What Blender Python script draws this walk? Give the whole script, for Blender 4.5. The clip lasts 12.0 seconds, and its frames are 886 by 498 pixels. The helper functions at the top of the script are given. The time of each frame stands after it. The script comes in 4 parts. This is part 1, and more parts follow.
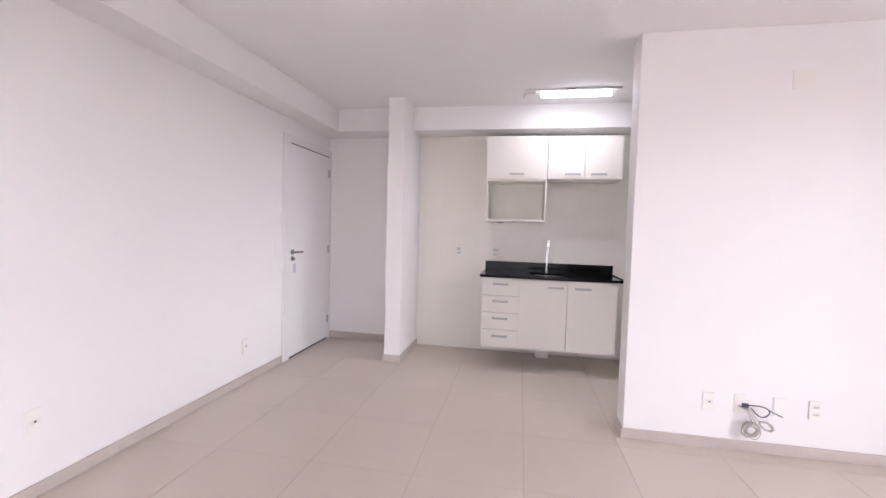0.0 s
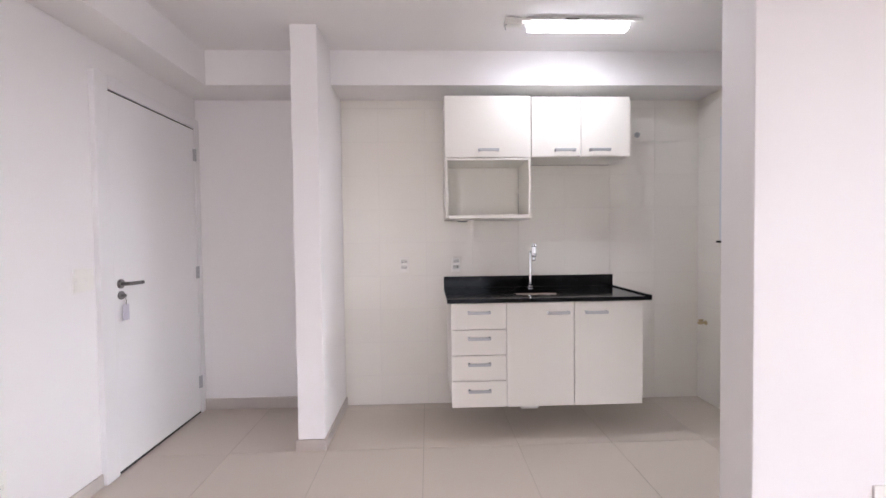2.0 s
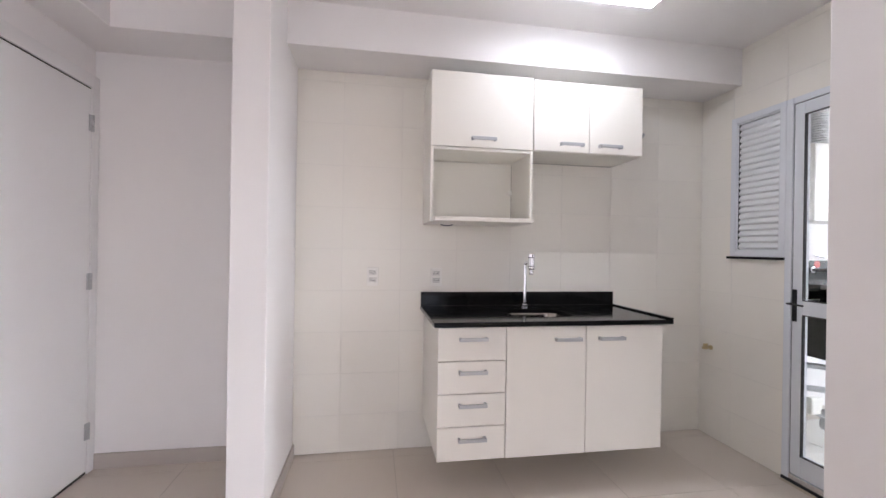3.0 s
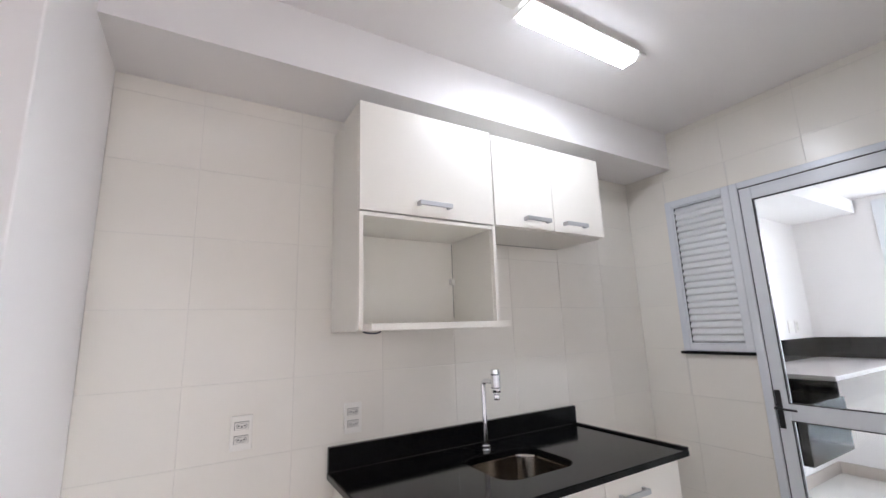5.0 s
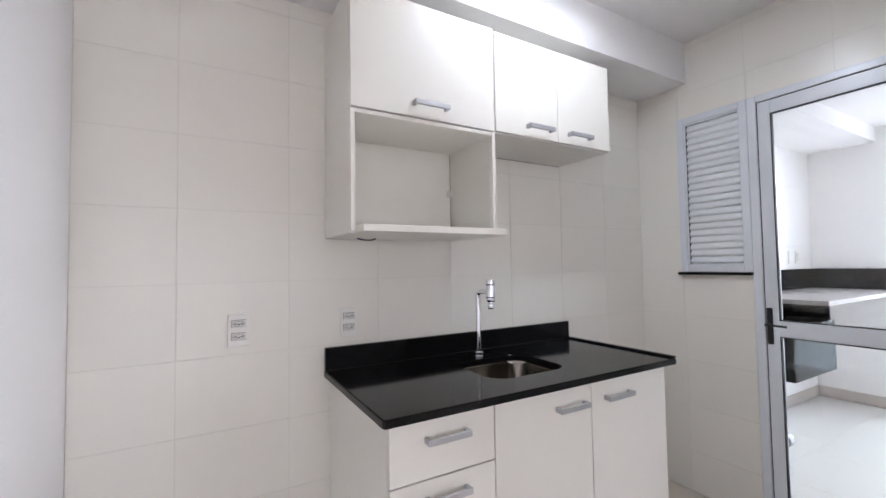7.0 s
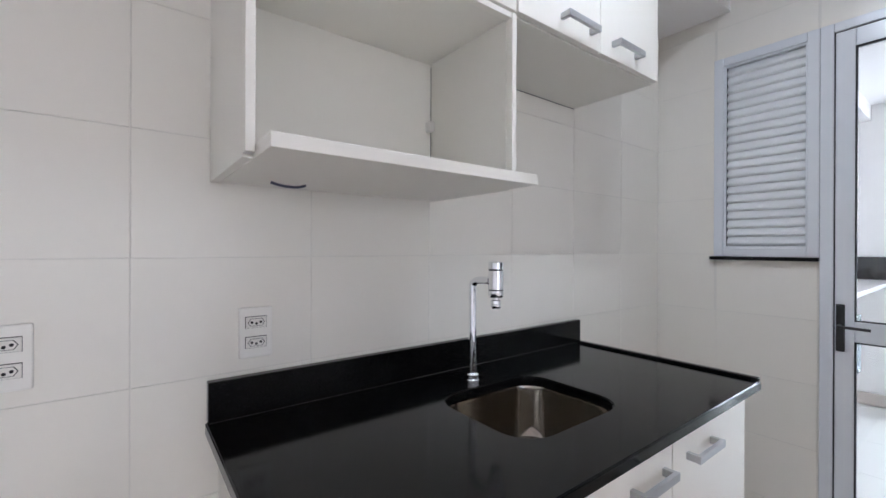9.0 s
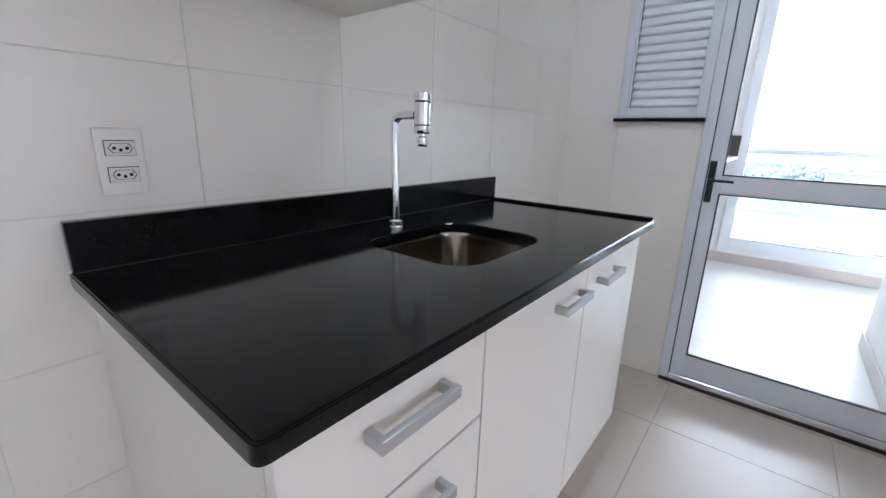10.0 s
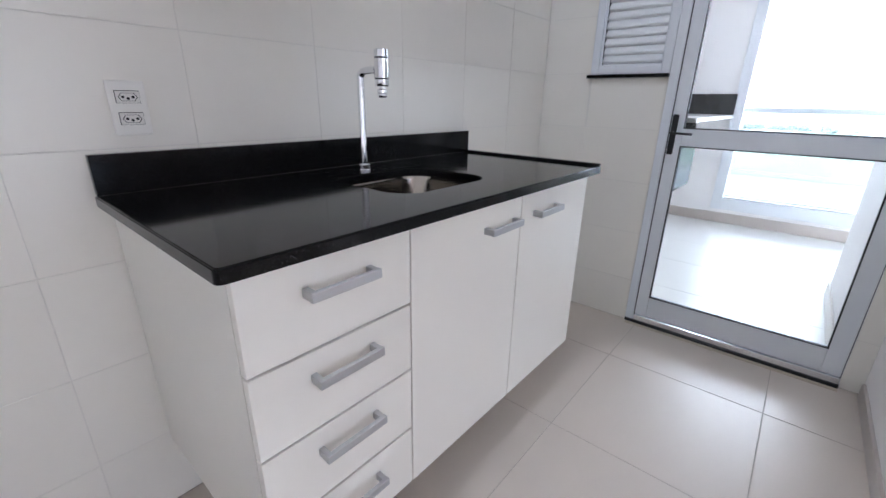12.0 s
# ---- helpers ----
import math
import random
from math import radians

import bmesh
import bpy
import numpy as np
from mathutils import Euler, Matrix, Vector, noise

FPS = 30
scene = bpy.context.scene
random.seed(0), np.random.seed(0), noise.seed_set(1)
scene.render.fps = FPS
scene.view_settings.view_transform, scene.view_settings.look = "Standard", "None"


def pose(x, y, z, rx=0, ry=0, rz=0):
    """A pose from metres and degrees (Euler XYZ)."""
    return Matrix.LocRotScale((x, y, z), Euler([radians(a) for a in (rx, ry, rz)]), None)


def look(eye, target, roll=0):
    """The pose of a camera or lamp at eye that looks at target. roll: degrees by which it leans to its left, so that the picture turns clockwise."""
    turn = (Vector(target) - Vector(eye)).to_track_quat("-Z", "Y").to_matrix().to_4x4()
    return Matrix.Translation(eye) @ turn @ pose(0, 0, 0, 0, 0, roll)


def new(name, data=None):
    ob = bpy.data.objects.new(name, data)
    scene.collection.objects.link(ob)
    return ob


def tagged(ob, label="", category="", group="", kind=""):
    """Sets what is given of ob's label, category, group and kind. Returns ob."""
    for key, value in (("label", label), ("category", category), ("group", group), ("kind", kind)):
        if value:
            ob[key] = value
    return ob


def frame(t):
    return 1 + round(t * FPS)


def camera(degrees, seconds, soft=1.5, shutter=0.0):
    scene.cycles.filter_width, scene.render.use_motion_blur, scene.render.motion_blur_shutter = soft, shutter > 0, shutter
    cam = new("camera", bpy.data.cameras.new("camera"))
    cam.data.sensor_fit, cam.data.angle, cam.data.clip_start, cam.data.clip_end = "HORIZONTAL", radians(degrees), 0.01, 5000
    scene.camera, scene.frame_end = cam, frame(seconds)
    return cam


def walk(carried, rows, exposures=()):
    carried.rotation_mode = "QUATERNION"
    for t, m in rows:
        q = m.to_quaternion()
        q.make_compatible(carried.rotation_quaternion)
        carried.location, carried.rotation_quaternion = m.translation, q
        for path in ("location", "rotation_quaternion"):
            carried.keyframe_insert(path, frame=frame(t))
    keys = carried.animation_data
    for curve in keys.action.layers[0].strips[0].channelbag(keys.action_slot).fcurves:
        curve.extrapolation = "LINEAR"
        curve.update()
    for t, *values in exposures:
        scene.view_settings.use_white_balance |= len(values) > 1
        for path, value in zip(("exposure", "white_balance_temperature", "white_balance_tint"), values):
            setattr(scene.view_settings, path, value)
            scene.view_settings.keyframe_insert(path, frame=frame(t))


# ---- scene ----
cam = camera(93.9, 12.0, soft=1.5)
PATH = [
    (0, (0.01, -0.05, 1.341), (-0.355, 1.914, 1.244), 1.6),
    (0.5, (-0.051, 0.335, 1.295), (-0.346, 2.313, 1.258), 0.5),
    (1, (-0.134, 0.704, 1.267), (-0.393, 2.685, 1.188), -0.1),
    (1.5, (-0.286, 1.042, 1.279), (-0.559, 3.02, 1.176), 1.3),
    (2, (-0.476, 1.322, 1.308), (-0.405, 3.32, 1.253), -0.7),
    (2.5, (-0.586, 1.619, 1.283), (-0.376, 3.608, 1.278), -0.8),
    (3, (-0.663, 1.909, 1.281), (-0.331, 3.881, 1.28), 0.9),
    (3.5, (-0.788, 2.217, 1.344), (-0.166, 4.114, 1.464), -1.8),
    (3.7, (-0.77, 2.327, 1.364), (-0.046, 4.18, 1.561), -1.5),
    (5.3, (-0.84, 2.893, 1.439), (0.211, 4.553, 1.815), -2.4),
    (5.5, (-0.846, 2.902, 1.424), (0.235, 4.545, 1.789), -2.5),
    (6, (-0.803, 2.834, 1.393), (0.246, 4.503, 1.733), -1.7),
    (6.5, (-0.796, 2.802, 1.368), (0.198, 4.531, 1.521), -1.2),
    (7, (-0.773, 2.883, 1.322), (0.226, 4.614, 1.401), -0.9),
    (7.2, (-0.755, 2.984, 1.338), (0.295, 4.683, 1.452), -0.5),
    (8.8, (-0.517, 3.473, 1.305), (0.59, 5.138, 1.375), 0.3),
    (9, (-0.494, 3.53, 1.293), (0.716, 5.122, 1.29), 0.2),
    (9.5, (-0.474, 3.629, 1.227), (0.959, 5.004, 0.992), 0.4),
    (10, (-0.486, 3.637, 1.158), (1.024, 4.838, 0.63), 1.6),
    (10.5, (-0.491, 3.569, 1.127), (0.977, 4.764, 0.482), 1.3),
    (11, (-0.513, 3.469, 1.12), (0.865, 4.759, 0.461), 1.1),
    (11.5, (-0.547, 3.385, 1.124), (0.814, 4.699, 0.475), 1.3),
    (12, (-0.545, 3.382, 1.124), (0.891, 4.601, 0.452), 1.0),
]
EXPOSURES = [(0, 1.72, 6530, 28), (1.5, 1.72, 6530, 26), (2.5, 1.73, 6510, 23), (3.5, 1.73, 6530, 22), (5.5, 1.75, 6290, 19), (7.0, 1.73, 6200, 19), (9.0, 1.72, 6000, 17), (9.6, 1.71, 5860, 17), (12, 1.72, 5860, 18)]
walk(cam, [(t, look(eye, target, roll)) for t, eye, target, roll in PATH], EXPOSURES)

# ---- world and light ----
world = bpy.data.worlds.new("overcast_sky")
scene.world = world
world.use_nodes = True
wn = world.node_tree.nodes
sky = wn.new("ShaderNodeTexSky")
sky.sky_type = "NISHITA"
sky.sun_disc = False
sky.sun_elevation, sky.sun_rotation = radians(50), radians(309)
sky.air_density, sky.dust_density, sky.ozone_density = 1.0, 1.0, 1.0
world.node_tree.links.new(sky.outputs[0], wn["Background"].inputs["Color"])
wn["Background"].inputs["Strength"].default_value = 0.15

sun = new("sun", bpy.data.lights.new("sun", "SUN"))
sun.data.energy, sun.data.angle, sun.data.color = 1.5, radians(25), (1.0, 0.96, 0.92)
sun.matrix_world = look((-10, 8, 15), (0, 0, 0))


def window_light(name, centre, towards, width, height, watts, colour):
    """An area lamp added at an opening to stand in for daylight."""
    ob = new(name, bpy.data.lights.new(name, "AREA"))
    ob.data.shape, ob.data.size, ob.data.size_y = "RECTANGLE", width, height
    ob.data.energy, ob.data.color = watts, colour
    ob.matrix_world = look(centre, towards)
    return ob


# Fill lamps at two assumed openings, both out of view.
window_light("living_fill_lamp", (3.22, 0.1, 1.15), (-2.0, 0.1, 1.10), 3.0, 2.0, 4, (1.0, 0.93, 0.95))
window_light("rear_fill_lamp", (-0.45, -4.72, 1.25), (-0.3, 3.0, 1.20), 3.3, 2.1, 9, (1.0, 0.93, 0.95))
# Lamp just outside the glazing, added to strengthen the sky's light indoors.
window_light("balcony_window_light", (4.56, 3.20, 1.86), (1.6, 3.40, 1.0), 1.30, 0.95, 5, (0.90, 0.95, 1.0))

# ---- materials ----


def mat(name, colour, rough=0.5, metal=0.0, vary=0.04, scale=3.0, bump=0.0, bump_scale=200.0, spec=0.5, coat=0.0, piece=0.0, rough_vary=0.05):
    """A principled material with broad and fine variation of tone and gloss, and fine relief."""
    m = bpy.data.materials.new(name)
    m.use_nodes = True
    nodes, links = m.node_tree.nodes, m.node_tree.links
    b = nodes["Principled BSDF"]
    b.inputs["Metallic"].default_value = metal
    b.inputs["Specular IOR Level"].default_value = spec
    b.inputs["Coat Weight"].default_value = coat
    geo = nodes.new("ShaderNodeNewGeometry")
    broad, fine = nodes.new("ShaderNodeTexNoise"), nodes.new("ShaderNodeTexNoise")
    broad.inputs["Scale"].default_value, broad.inputs["Detail"].default_value = scale, 5
    fine.inputs["Scale"].default_value, fine.inputs["Detail"].default_value = bump_scale, 3
    for n in (broad, fine):
        links.new(geo.outputs["Position"], n.inputs["Vector"])
    tone = nodes.new("ShaderNodeMath")
    tone.operation = "MULTIPLY_ADD"
    links.new(broad.outputs["Fac"], tone.inputs[0])
    tone.inputs[1].default_value, tone.inputs[2].default_value = 2 * vary, 1 - vary
    grain = nodes.new("ShaderNodeMath")
    grain.operation = "MULTIPLY_ADD"
    links.new(fine.outputs["Fac"], grain.inputs[0])
    grain.inputs[1].default_value = vary
    links.new(tone.outputs[0], grain.inputs[2])
    last = grain
    if piece:
        info = nodes.new("ShaderNodeObjectInfo")
        each = nodes.new("ShaderNodeMath")
        each.operation = "MULTIPLY_ADD"
        links.new(info.outputs["Random"], each.inputs[0])
        each.inputs[1].default_value = piece
        links.new(grain.outputs[0], each.inputs[2])
        last = each
    mul = nodes.new("ShaderNodeVectorMath")
    mul.operation = "SCALE"
    mul.inputs[0].default_value = colour
    links.new(last.outputs[0], mul.inputs["Scale"])
    links.new(mul.outputs[0], b.inputs["Base Color"])
    r = nodes.new("ShaderNodeMath")
    r.operation = "MULTIPLY_ADD"
    links.new(broad.outputs["Fac"], r.inputs[0])
    r.inputs[1].default_value, r.inputs[2].default_value = 2 * rough_vary, max(rough - rough_vary, 0.02)
    links.new(r.outputs[0], b.inputs["Roughness"])
    if bump:
        bn = nodes.new("ShaderNodeBump")
        bn.inputs["Strength"].default_value, bn.inputs["Distance"].default_value = bump, 0.002
        links.new(fine.outputs["Fac"], bn.inputs["Height"])
        links.new(bn.outputs[0], b.inputs["Normal"])
    return m


def granite(name):
    """Polished black granite with fine grey and bronze flecks."""
    m = mat(name, (0.005, 0.005, 0.005), 0.10, 0, 0.3, 6, 0, 500, 0.22, 0, 0, 0.02)
    nodes, links = m.node_tree.nodes, m.node_tree.links
    b = nodes["Principled BSDF"]
    geo = nodes.new("ShaderNodeNewGeometry")
    v = nodes.new("ShaderNodeTexVoronoi")
    v.inputs["Scale"].default_value = 420
    links.new(geo.outputs["Position"], v.inputs["Vector"])
    ramp = nodes.new("ShaderNodeValToRGB")
    ramp.color_ramp.elements[0].position, ramp.color_ramp.elements[0].color = 0.88, (0, 0, 0, 1)
    ramp.color_ramp.elements[1].position, ramp.color_ramp.elements[1].color = 1.0, (1, 1, 1, 1)
    sep = nodes.new("ShaderNodeSeparateColor")
    links.new(v.outputs["Color"], sep.inputs[0])
    links.new(sep.outputs[0], ramp.inputs[0])
    mix = nodes.new("ShaderNodeMix")
    mix.data_type = "RGBA"
    links.new(ramp.outputs[0], mix.inputs["Factor"])
    links.new(b.inputs["Base Color"].links[0].from_socket, mix.inputs["A"])
    mix.inputs["B"].default_value = (0.016, 0.015, 0.014, 1)
    links.new(mix.outputs["Result"], b.inputs["Base Color"])
    return m


def clear_glass(name, tint=(0.97, 0.985, 0.98)):
    """Thin window glass: light passes straight through, and the surface mirrors by Fresnel."""
    m = bpy.data.materials.new(name)
    m.use_nodes = True
    nodes, links = m.node_tree.nodes, m.node_tree.links
    nodes.remove(nodes["Principled BSDF"])
    clear, gloss = nodes.new("ShaderNodeBsdfTransparent"), nodes.new("ShaderNodeBsdfGlossy")
    clear.inputs["Color"].default_value = (*tint, 1)
    gloss.inputs["Roughness"].default_value = 0.0
    weight, mix = nodes.new("ShaderNodeLayerWeight"), nodes.new("ShaderNodeMixShader")
    weight.inputs["Blend"].default_value = 0.5
    power, fac = nodes.new("ShaderNodeMath"), nodes.new("ShaderNodeMath")
    power.operation, fac.operation = "POWER", "MULTIPLY_ADD"
    power.inputs[1].default_value = 5.0
    fac.inputs[1].default_value, fac.inputs[2].default_value = 0.955, 0.045
    links.new(weight.outputs["Facing"], power.inputs[0])
    links.new(power.outputs[0], fac.inputs[0])
    links.new(fac.outputs[0], mix.inputs[0])
    links.new(clear.outputs[0], mix.inputs[1])
    links.new(gloss.outputs[0], mix.inputs[2])
    links.new(mix.outputs[0], nodes["Material Output"].inputs["Surface"])
    return m


def glowing(name, colour, strength):
    m = bpy.data.materials.new(name)
    m.use_nodes = True
    b = m.node_tree.nodes["Principled BSDF"]
    b.inputs["Base Color"].default_value = (0.9, 0.9, 0.9, 1)
    b.inputs["Emission Color"].default_value = (*colour, 1)
    b.inputs["Emission Strength"].default_value = strength
    return m


PAINT = mat("white_wall_paint", (0.90, 0.87, 0.855), 0.6, 0, 0.012, 1.3, 0.12, 260)
CEIL = mat("matt_ceiling_paint", (0.91, 0.885, 0.87), 0.8, 0, 0.012, 1.1, 0.10, 220)
WALL_TILE = mat("cream_glazed_tile", (0.90, 0.862, 0.788), 0.25, 0, 0.01, 2.5, 0.02, 60, 0.5, 0, 0.02, 0.015)
GROUT = mat("wall_grout", (0.79, 0.76, 0.70), 0.85, 0, 0.06, 9, 0.3, 500)
FLOOR_TILE = mat("beige_porcelain_tile", (0.63, 0.55, 0.475), 0.30, 0, 0.025, 2.2, 0.03, 90, 0.45, 0, 0.025, 0.02)
FLOOR_GROUT = mat("floor_grout", (0.47, 0.41, 0.35), 0.9, 0, 0.08, 8, 0.3, 500)
MORTAR = mat("sandy_mortar", (0.48, 0.40, 0.30), 0.9, 0, 0.25, 18, 0.5, 300)
SKIRT = mat("greige_skirting_tile", (0.54, 0.475, 0.43), 0.35, 0, 0.03, 4, 0.03, 120)
BALCONY_TILE = mat("pale_balcony_tile", (0.74, 0.72, 0.68), 0.3, 0, 0.02, 3, 0.03, 90, 0.5, 0, 0.02)
LAMINATE = mat("white_laminate", (0.90, 0.86, 0.785), 0.32, 0, 0.01, 4, 0.04, 350)
CARCASS = mat("white_melamine_board", (0.87, 0.84, 0.77), 0.42, 0, 0.012, 5, 0.05, 400)
# For dark joints, and for strips that paint the shade in narrow gaps.
GRAPHITE_GAP = mat("dark_joint_and_gap_shade", (0.07, 0.065, 0.06), 0.8, 0, 0.1)
GRANITE = granite("black_polished_granite")
CHROME = mat("polished_chrome", (0.82, 0.83, 0.85), 0.06, 1.0, 0.01, 20, 0, 200, 0.5, 0, 0, 0.02)
STEEL = mat("brushed_stainless_steel", (0.33, 0.30, 0.265), 0.11, 1.0, 0.05, 30, 0.02, 700)
SATIN = mat("satin_aluminium", (0.52, 0.52, 0.525), 0.45, 0.75, 0.03, 20, 0.04, 600)
TRACK = mat("bright_aluminium_track", (0.84, 0.85, 0.88), 0.2, 0.8, 0.02, 10, 0.02, 400)
ALU = mat("white_coated_aluminium", (0.79, 0.81, 0.84), 0.22, 0, 0.015, 6, 0.03, 300)
LOUVRE = mat("white_louvre_slat", (0.87, 0.88, 0.89), 0.35, 0, 0.02, 8, 0.02, 300)
GASKET = mat("black_rubber_gasket", (0.015, 0.015, 0.016), 0.6, 0, 0.1)
BLACK = mat("black_coated_metal", (0.012, 0.012, 0.013), 0.35, 0, 0.15, 20)
DOOR_PAINT = mat("white_enamel_door", (0.84, 0.82, 0.81), 0.38, 0, 0.012, 2, 0.05, 200)
PLASTIC = mat("white_switch_plastic", (0.90, 0.872, 0.82), 0.3, 0, 0.01, 10)
PLASTIC_INSET = mat("ivory_socket_plastic", (0.82, 0.79, 0.74), 0.35, 0, 0.02, 10)
HOLE = mat("socket_hole", (0.02, 0.02, 0.02), 0.8, 0, 0.1)
BRASS = mat("dull_brass", (0.60, 0.49, 0.30), 0.35, 0.9, 0.08, 30)
AGED = mat("aged_beige_plastic", (0.88, 0.84, 0.78), 0.45, 0, 0.02, 12)
TAG = mat("lilac_key_tag", (0.62, 0.58, 0.64), 0.5, 0, 0.03, 20)
CABLE = mat("cream_cable", (0.50, 0.46, 0.42), 0.5, 0, 0.03, 30)
CABLE_DARK = mat("dark_cable", (0.05, 0.06, 0.10), 0.4, 0, 0.05, 30)
PIPE = mat("grey_pvc_pipe", (0.46, 0.47, 0.48), 0.35, 0, 0.03, 20)
DUCT = mat("crinkled_aluminium_duct", (0.6, 0.61, 0.62), 0.35, 0.9, 0.05, 20)
RUST = mat("rusty_red_ring", (0.30, 0.10, 0.07), 0.5, 0, 0.1, 40)
DARK_STEEL = mat("dark_satin_steel", (0.24, 0.23, 0.225), 0.28, 0.95, 0.05, 30, 0.02, 500)
RED = mat("red_tap_lever", (0.5, 0.04, 0.03), 0.4, 0, 0.05, 20)
GLASS = clear_glass("clear_glass")
TINTED = clear_glass("pale_green_glass", (0.93, 0.97, 0.97))
GLOW = glowing("lit_diffuser", (0.83, 0.935, 1.0), 19.0)
GLOW_SIDE = glowing("lit_diffuser_side", (0.83, 0.935, 1.0), 2.6)
LAUNDRY = mat("pale_grey_granite", (0.40, 0.37, 0.36), 0.3, 0, 0.08, 20, 0.02, 500)
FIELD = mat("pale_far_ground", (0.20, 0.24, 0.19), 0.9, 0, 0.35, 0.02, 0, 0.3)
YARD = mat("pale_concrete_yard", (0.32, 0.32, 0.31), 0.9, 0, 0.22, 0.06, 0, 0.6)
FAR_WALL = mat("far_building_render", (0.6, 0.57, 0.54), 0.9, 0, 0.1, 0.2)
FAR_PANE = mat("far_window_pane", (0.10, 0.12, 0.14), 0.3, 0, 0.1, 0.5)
# Foliage colour paled well past leaf green to paint in distance haze.
HAZED_LEAF = mat("far_foliage_hazed", (0.38, 0.42, 0.38), 0.8, 0, 0.2, 0.3, 0, 3)

# ---- mesh helpers ----


def box(bm, x0, x1, y0, y1, z0, z1, bevel=0.0, segments=2):
    """Adds a box between the given planes, with rounded edges if bevel is set."""
    v = [bm.verts.new((x, y, z)) for z in (z0, z1) for y in (y0, y1) for x in (x0, x1)]
    f = [bm.faces.new([v[i] for i in q]) for q in ((0, 2, 3, 1), (4, 5, 7, 6), (0, 1, 5, 4), (2, 6, 7, 3), (0, 4, 6, 2), (1, 3, 7, 5))]
    if bevel:
        edges = list({e for q in f for e in q.edges})
        bmesh.ops.bevel(bm, geom=edges, offset=bevel, segments=segments, affect="EDGES", profile=0.5)
    return bm


def boxed(*args, bevel=0.0, segments=2):
    return box(bmesh.new(), *args, bevel=bevel, segments=segments)


def lathe(bm, profile, centre=(0, 0, 0), axis="z", steps=24):
    """Turns a profile of (radius, height) round an axis through centre."""
    rings = []
    for r, h in profile:
        ring = []
        for i in range(steps):
            a = 2 * math.pi * i / steps
            u, w = r * math.cos(a), r * math.sin(a)
            p = {"z": (u, w, h), "y": (u, h, w), "x": (h, u, w)}[axis]
            ring.append(bm.verts.new([c + d for c, d in zip(centre, p)]))
        rings.append(ring)
    for a, b in zip(rings, rings[1:]):
        for i in range(steps):
            f = bm.faces.new((a[i], a[(i + 1) % steps], b[(i + 1) % steps], b[i]))
            f.smooth = True
    for ring in (rings[0], rings[-1]):
        bm.faces.new(ring)
    bmesh.ops.recalc_face_normals(bm, faces=bm.faces)
    return bm


def tube(bm, points, radius, steps=12, subdiv=6):
    """A round tube along a smooth line through points."""
    pts = [Vector(p) for p in points]
    line = []
    for i in range(len(pts) - 1):
        p0, p1, p2, p3 = pts[max(i - 1, 0)], pts[i], pts[i + 1], pts[min(i + 2, len(pts) - 1)]
        for k in range(subdiv):
            t = k / subdiv
            line.append(0.5 * (2 * p1 + (p2 - p0) * t + (2 * p0 - 5 * p1 + 4 * p2 - p3) * t * t + (3 * p1 - p0 - 3 * p2 + p3) * t ** 3))
    line.append(pts[-1])
    rings, up = [], Vector((0.31, 0.47, 0.83))
    for i, p in enumerate(line):
        d = (line[min(i + 1, len(line) - 1)] - line[max(i - 1, 0)]).normalized()
        side = d.cross(up).normalized()
        up = side.cross(d).normalized()
        rings.append([bm.verts.new(p + radius * (math.cos(a) * side + math.sin(a) * up)) for a in [2 * math.pi * k / steps for k in range(steps)]])
    for a, b in zip(rings, rings[1:]):
        for i in range(steps):
            f = bm.faces.new((a[i], a[(i + 1) % steps], b[(i + 1) % steps], b[i]))
            f.smooth = True
    bm.faces.new(rings[0])
    bm.faces.new(rings[-1])
    bmesh.ops.recalc_face_normals(bm, faces=bm.faces)
    return bm


def mesh_of(name, bm, material):
    me = bpy.data.meshes.new(name)
    bmesh.ops.recalc_face_normals(bm, faces=bm.faces)
    for e in bm.edges:
        e.smooth = e.calc_face_angle(0) < 0.6
    bm.to_mesh(me)
    bm.free()
    me.materials.append(material)
    return me


def part(name, bm, material, parent, label=""):
    """Links a bmesh as one mesh object under a thing or a part."""
    ob = new(name, mesh_of(name, bm, material))
    ob.parent = parent
    return tagged(ob, label)


def thing(name, place, label, category, group="", turn=0):
    ob = new(name)
    ob.matrix_basis = pose(*place, 0, 0, turn)
    ob.empty_display_size = 0.05
    return tagged(ob, label, category, group)


def structure(name, bm, material, label, category):
    return tagged(new(name, mesh_of(name, bm, material)), label, category, "", "structure")


def rounded_rect(x0, x1, y0, y1, r, n=6):
    pts = []
    for cx, cy, a0 in ((x1 - r, y1 - r, 0), (x0 + r, y1 - r, 90), (x0 + r, y0 + r, 180), (x1 - r, y0 + r, 270)):
        for k in range(n + 1):
            a = radians(a0 + 90 * k / n)
            pts.append((cx + r * math.cos(a), cy + r * math.sin(a)))
    return pts


# ---- plan ----
LEFT, NORTH, EAST = -2.235, 4.56, 1.68
CEILING, BEAM = 2.61, 2.372
STUB, STUB_S, STUB_N = 0.72, 2.80, 2.974
LIVING_E, SOUTH = 3.3, -4.8
B_NORTH, B_EAST, B_SOUTH, B_CEIL = 4.61, 4.44, 3.07, 2.50
DOOR_S, DOOR_N, DOOR_T = 3.045, 3.93, 2.165
VENT_N, VENT_B = 4.30, 1.262
TILE_BACK = 0.0015

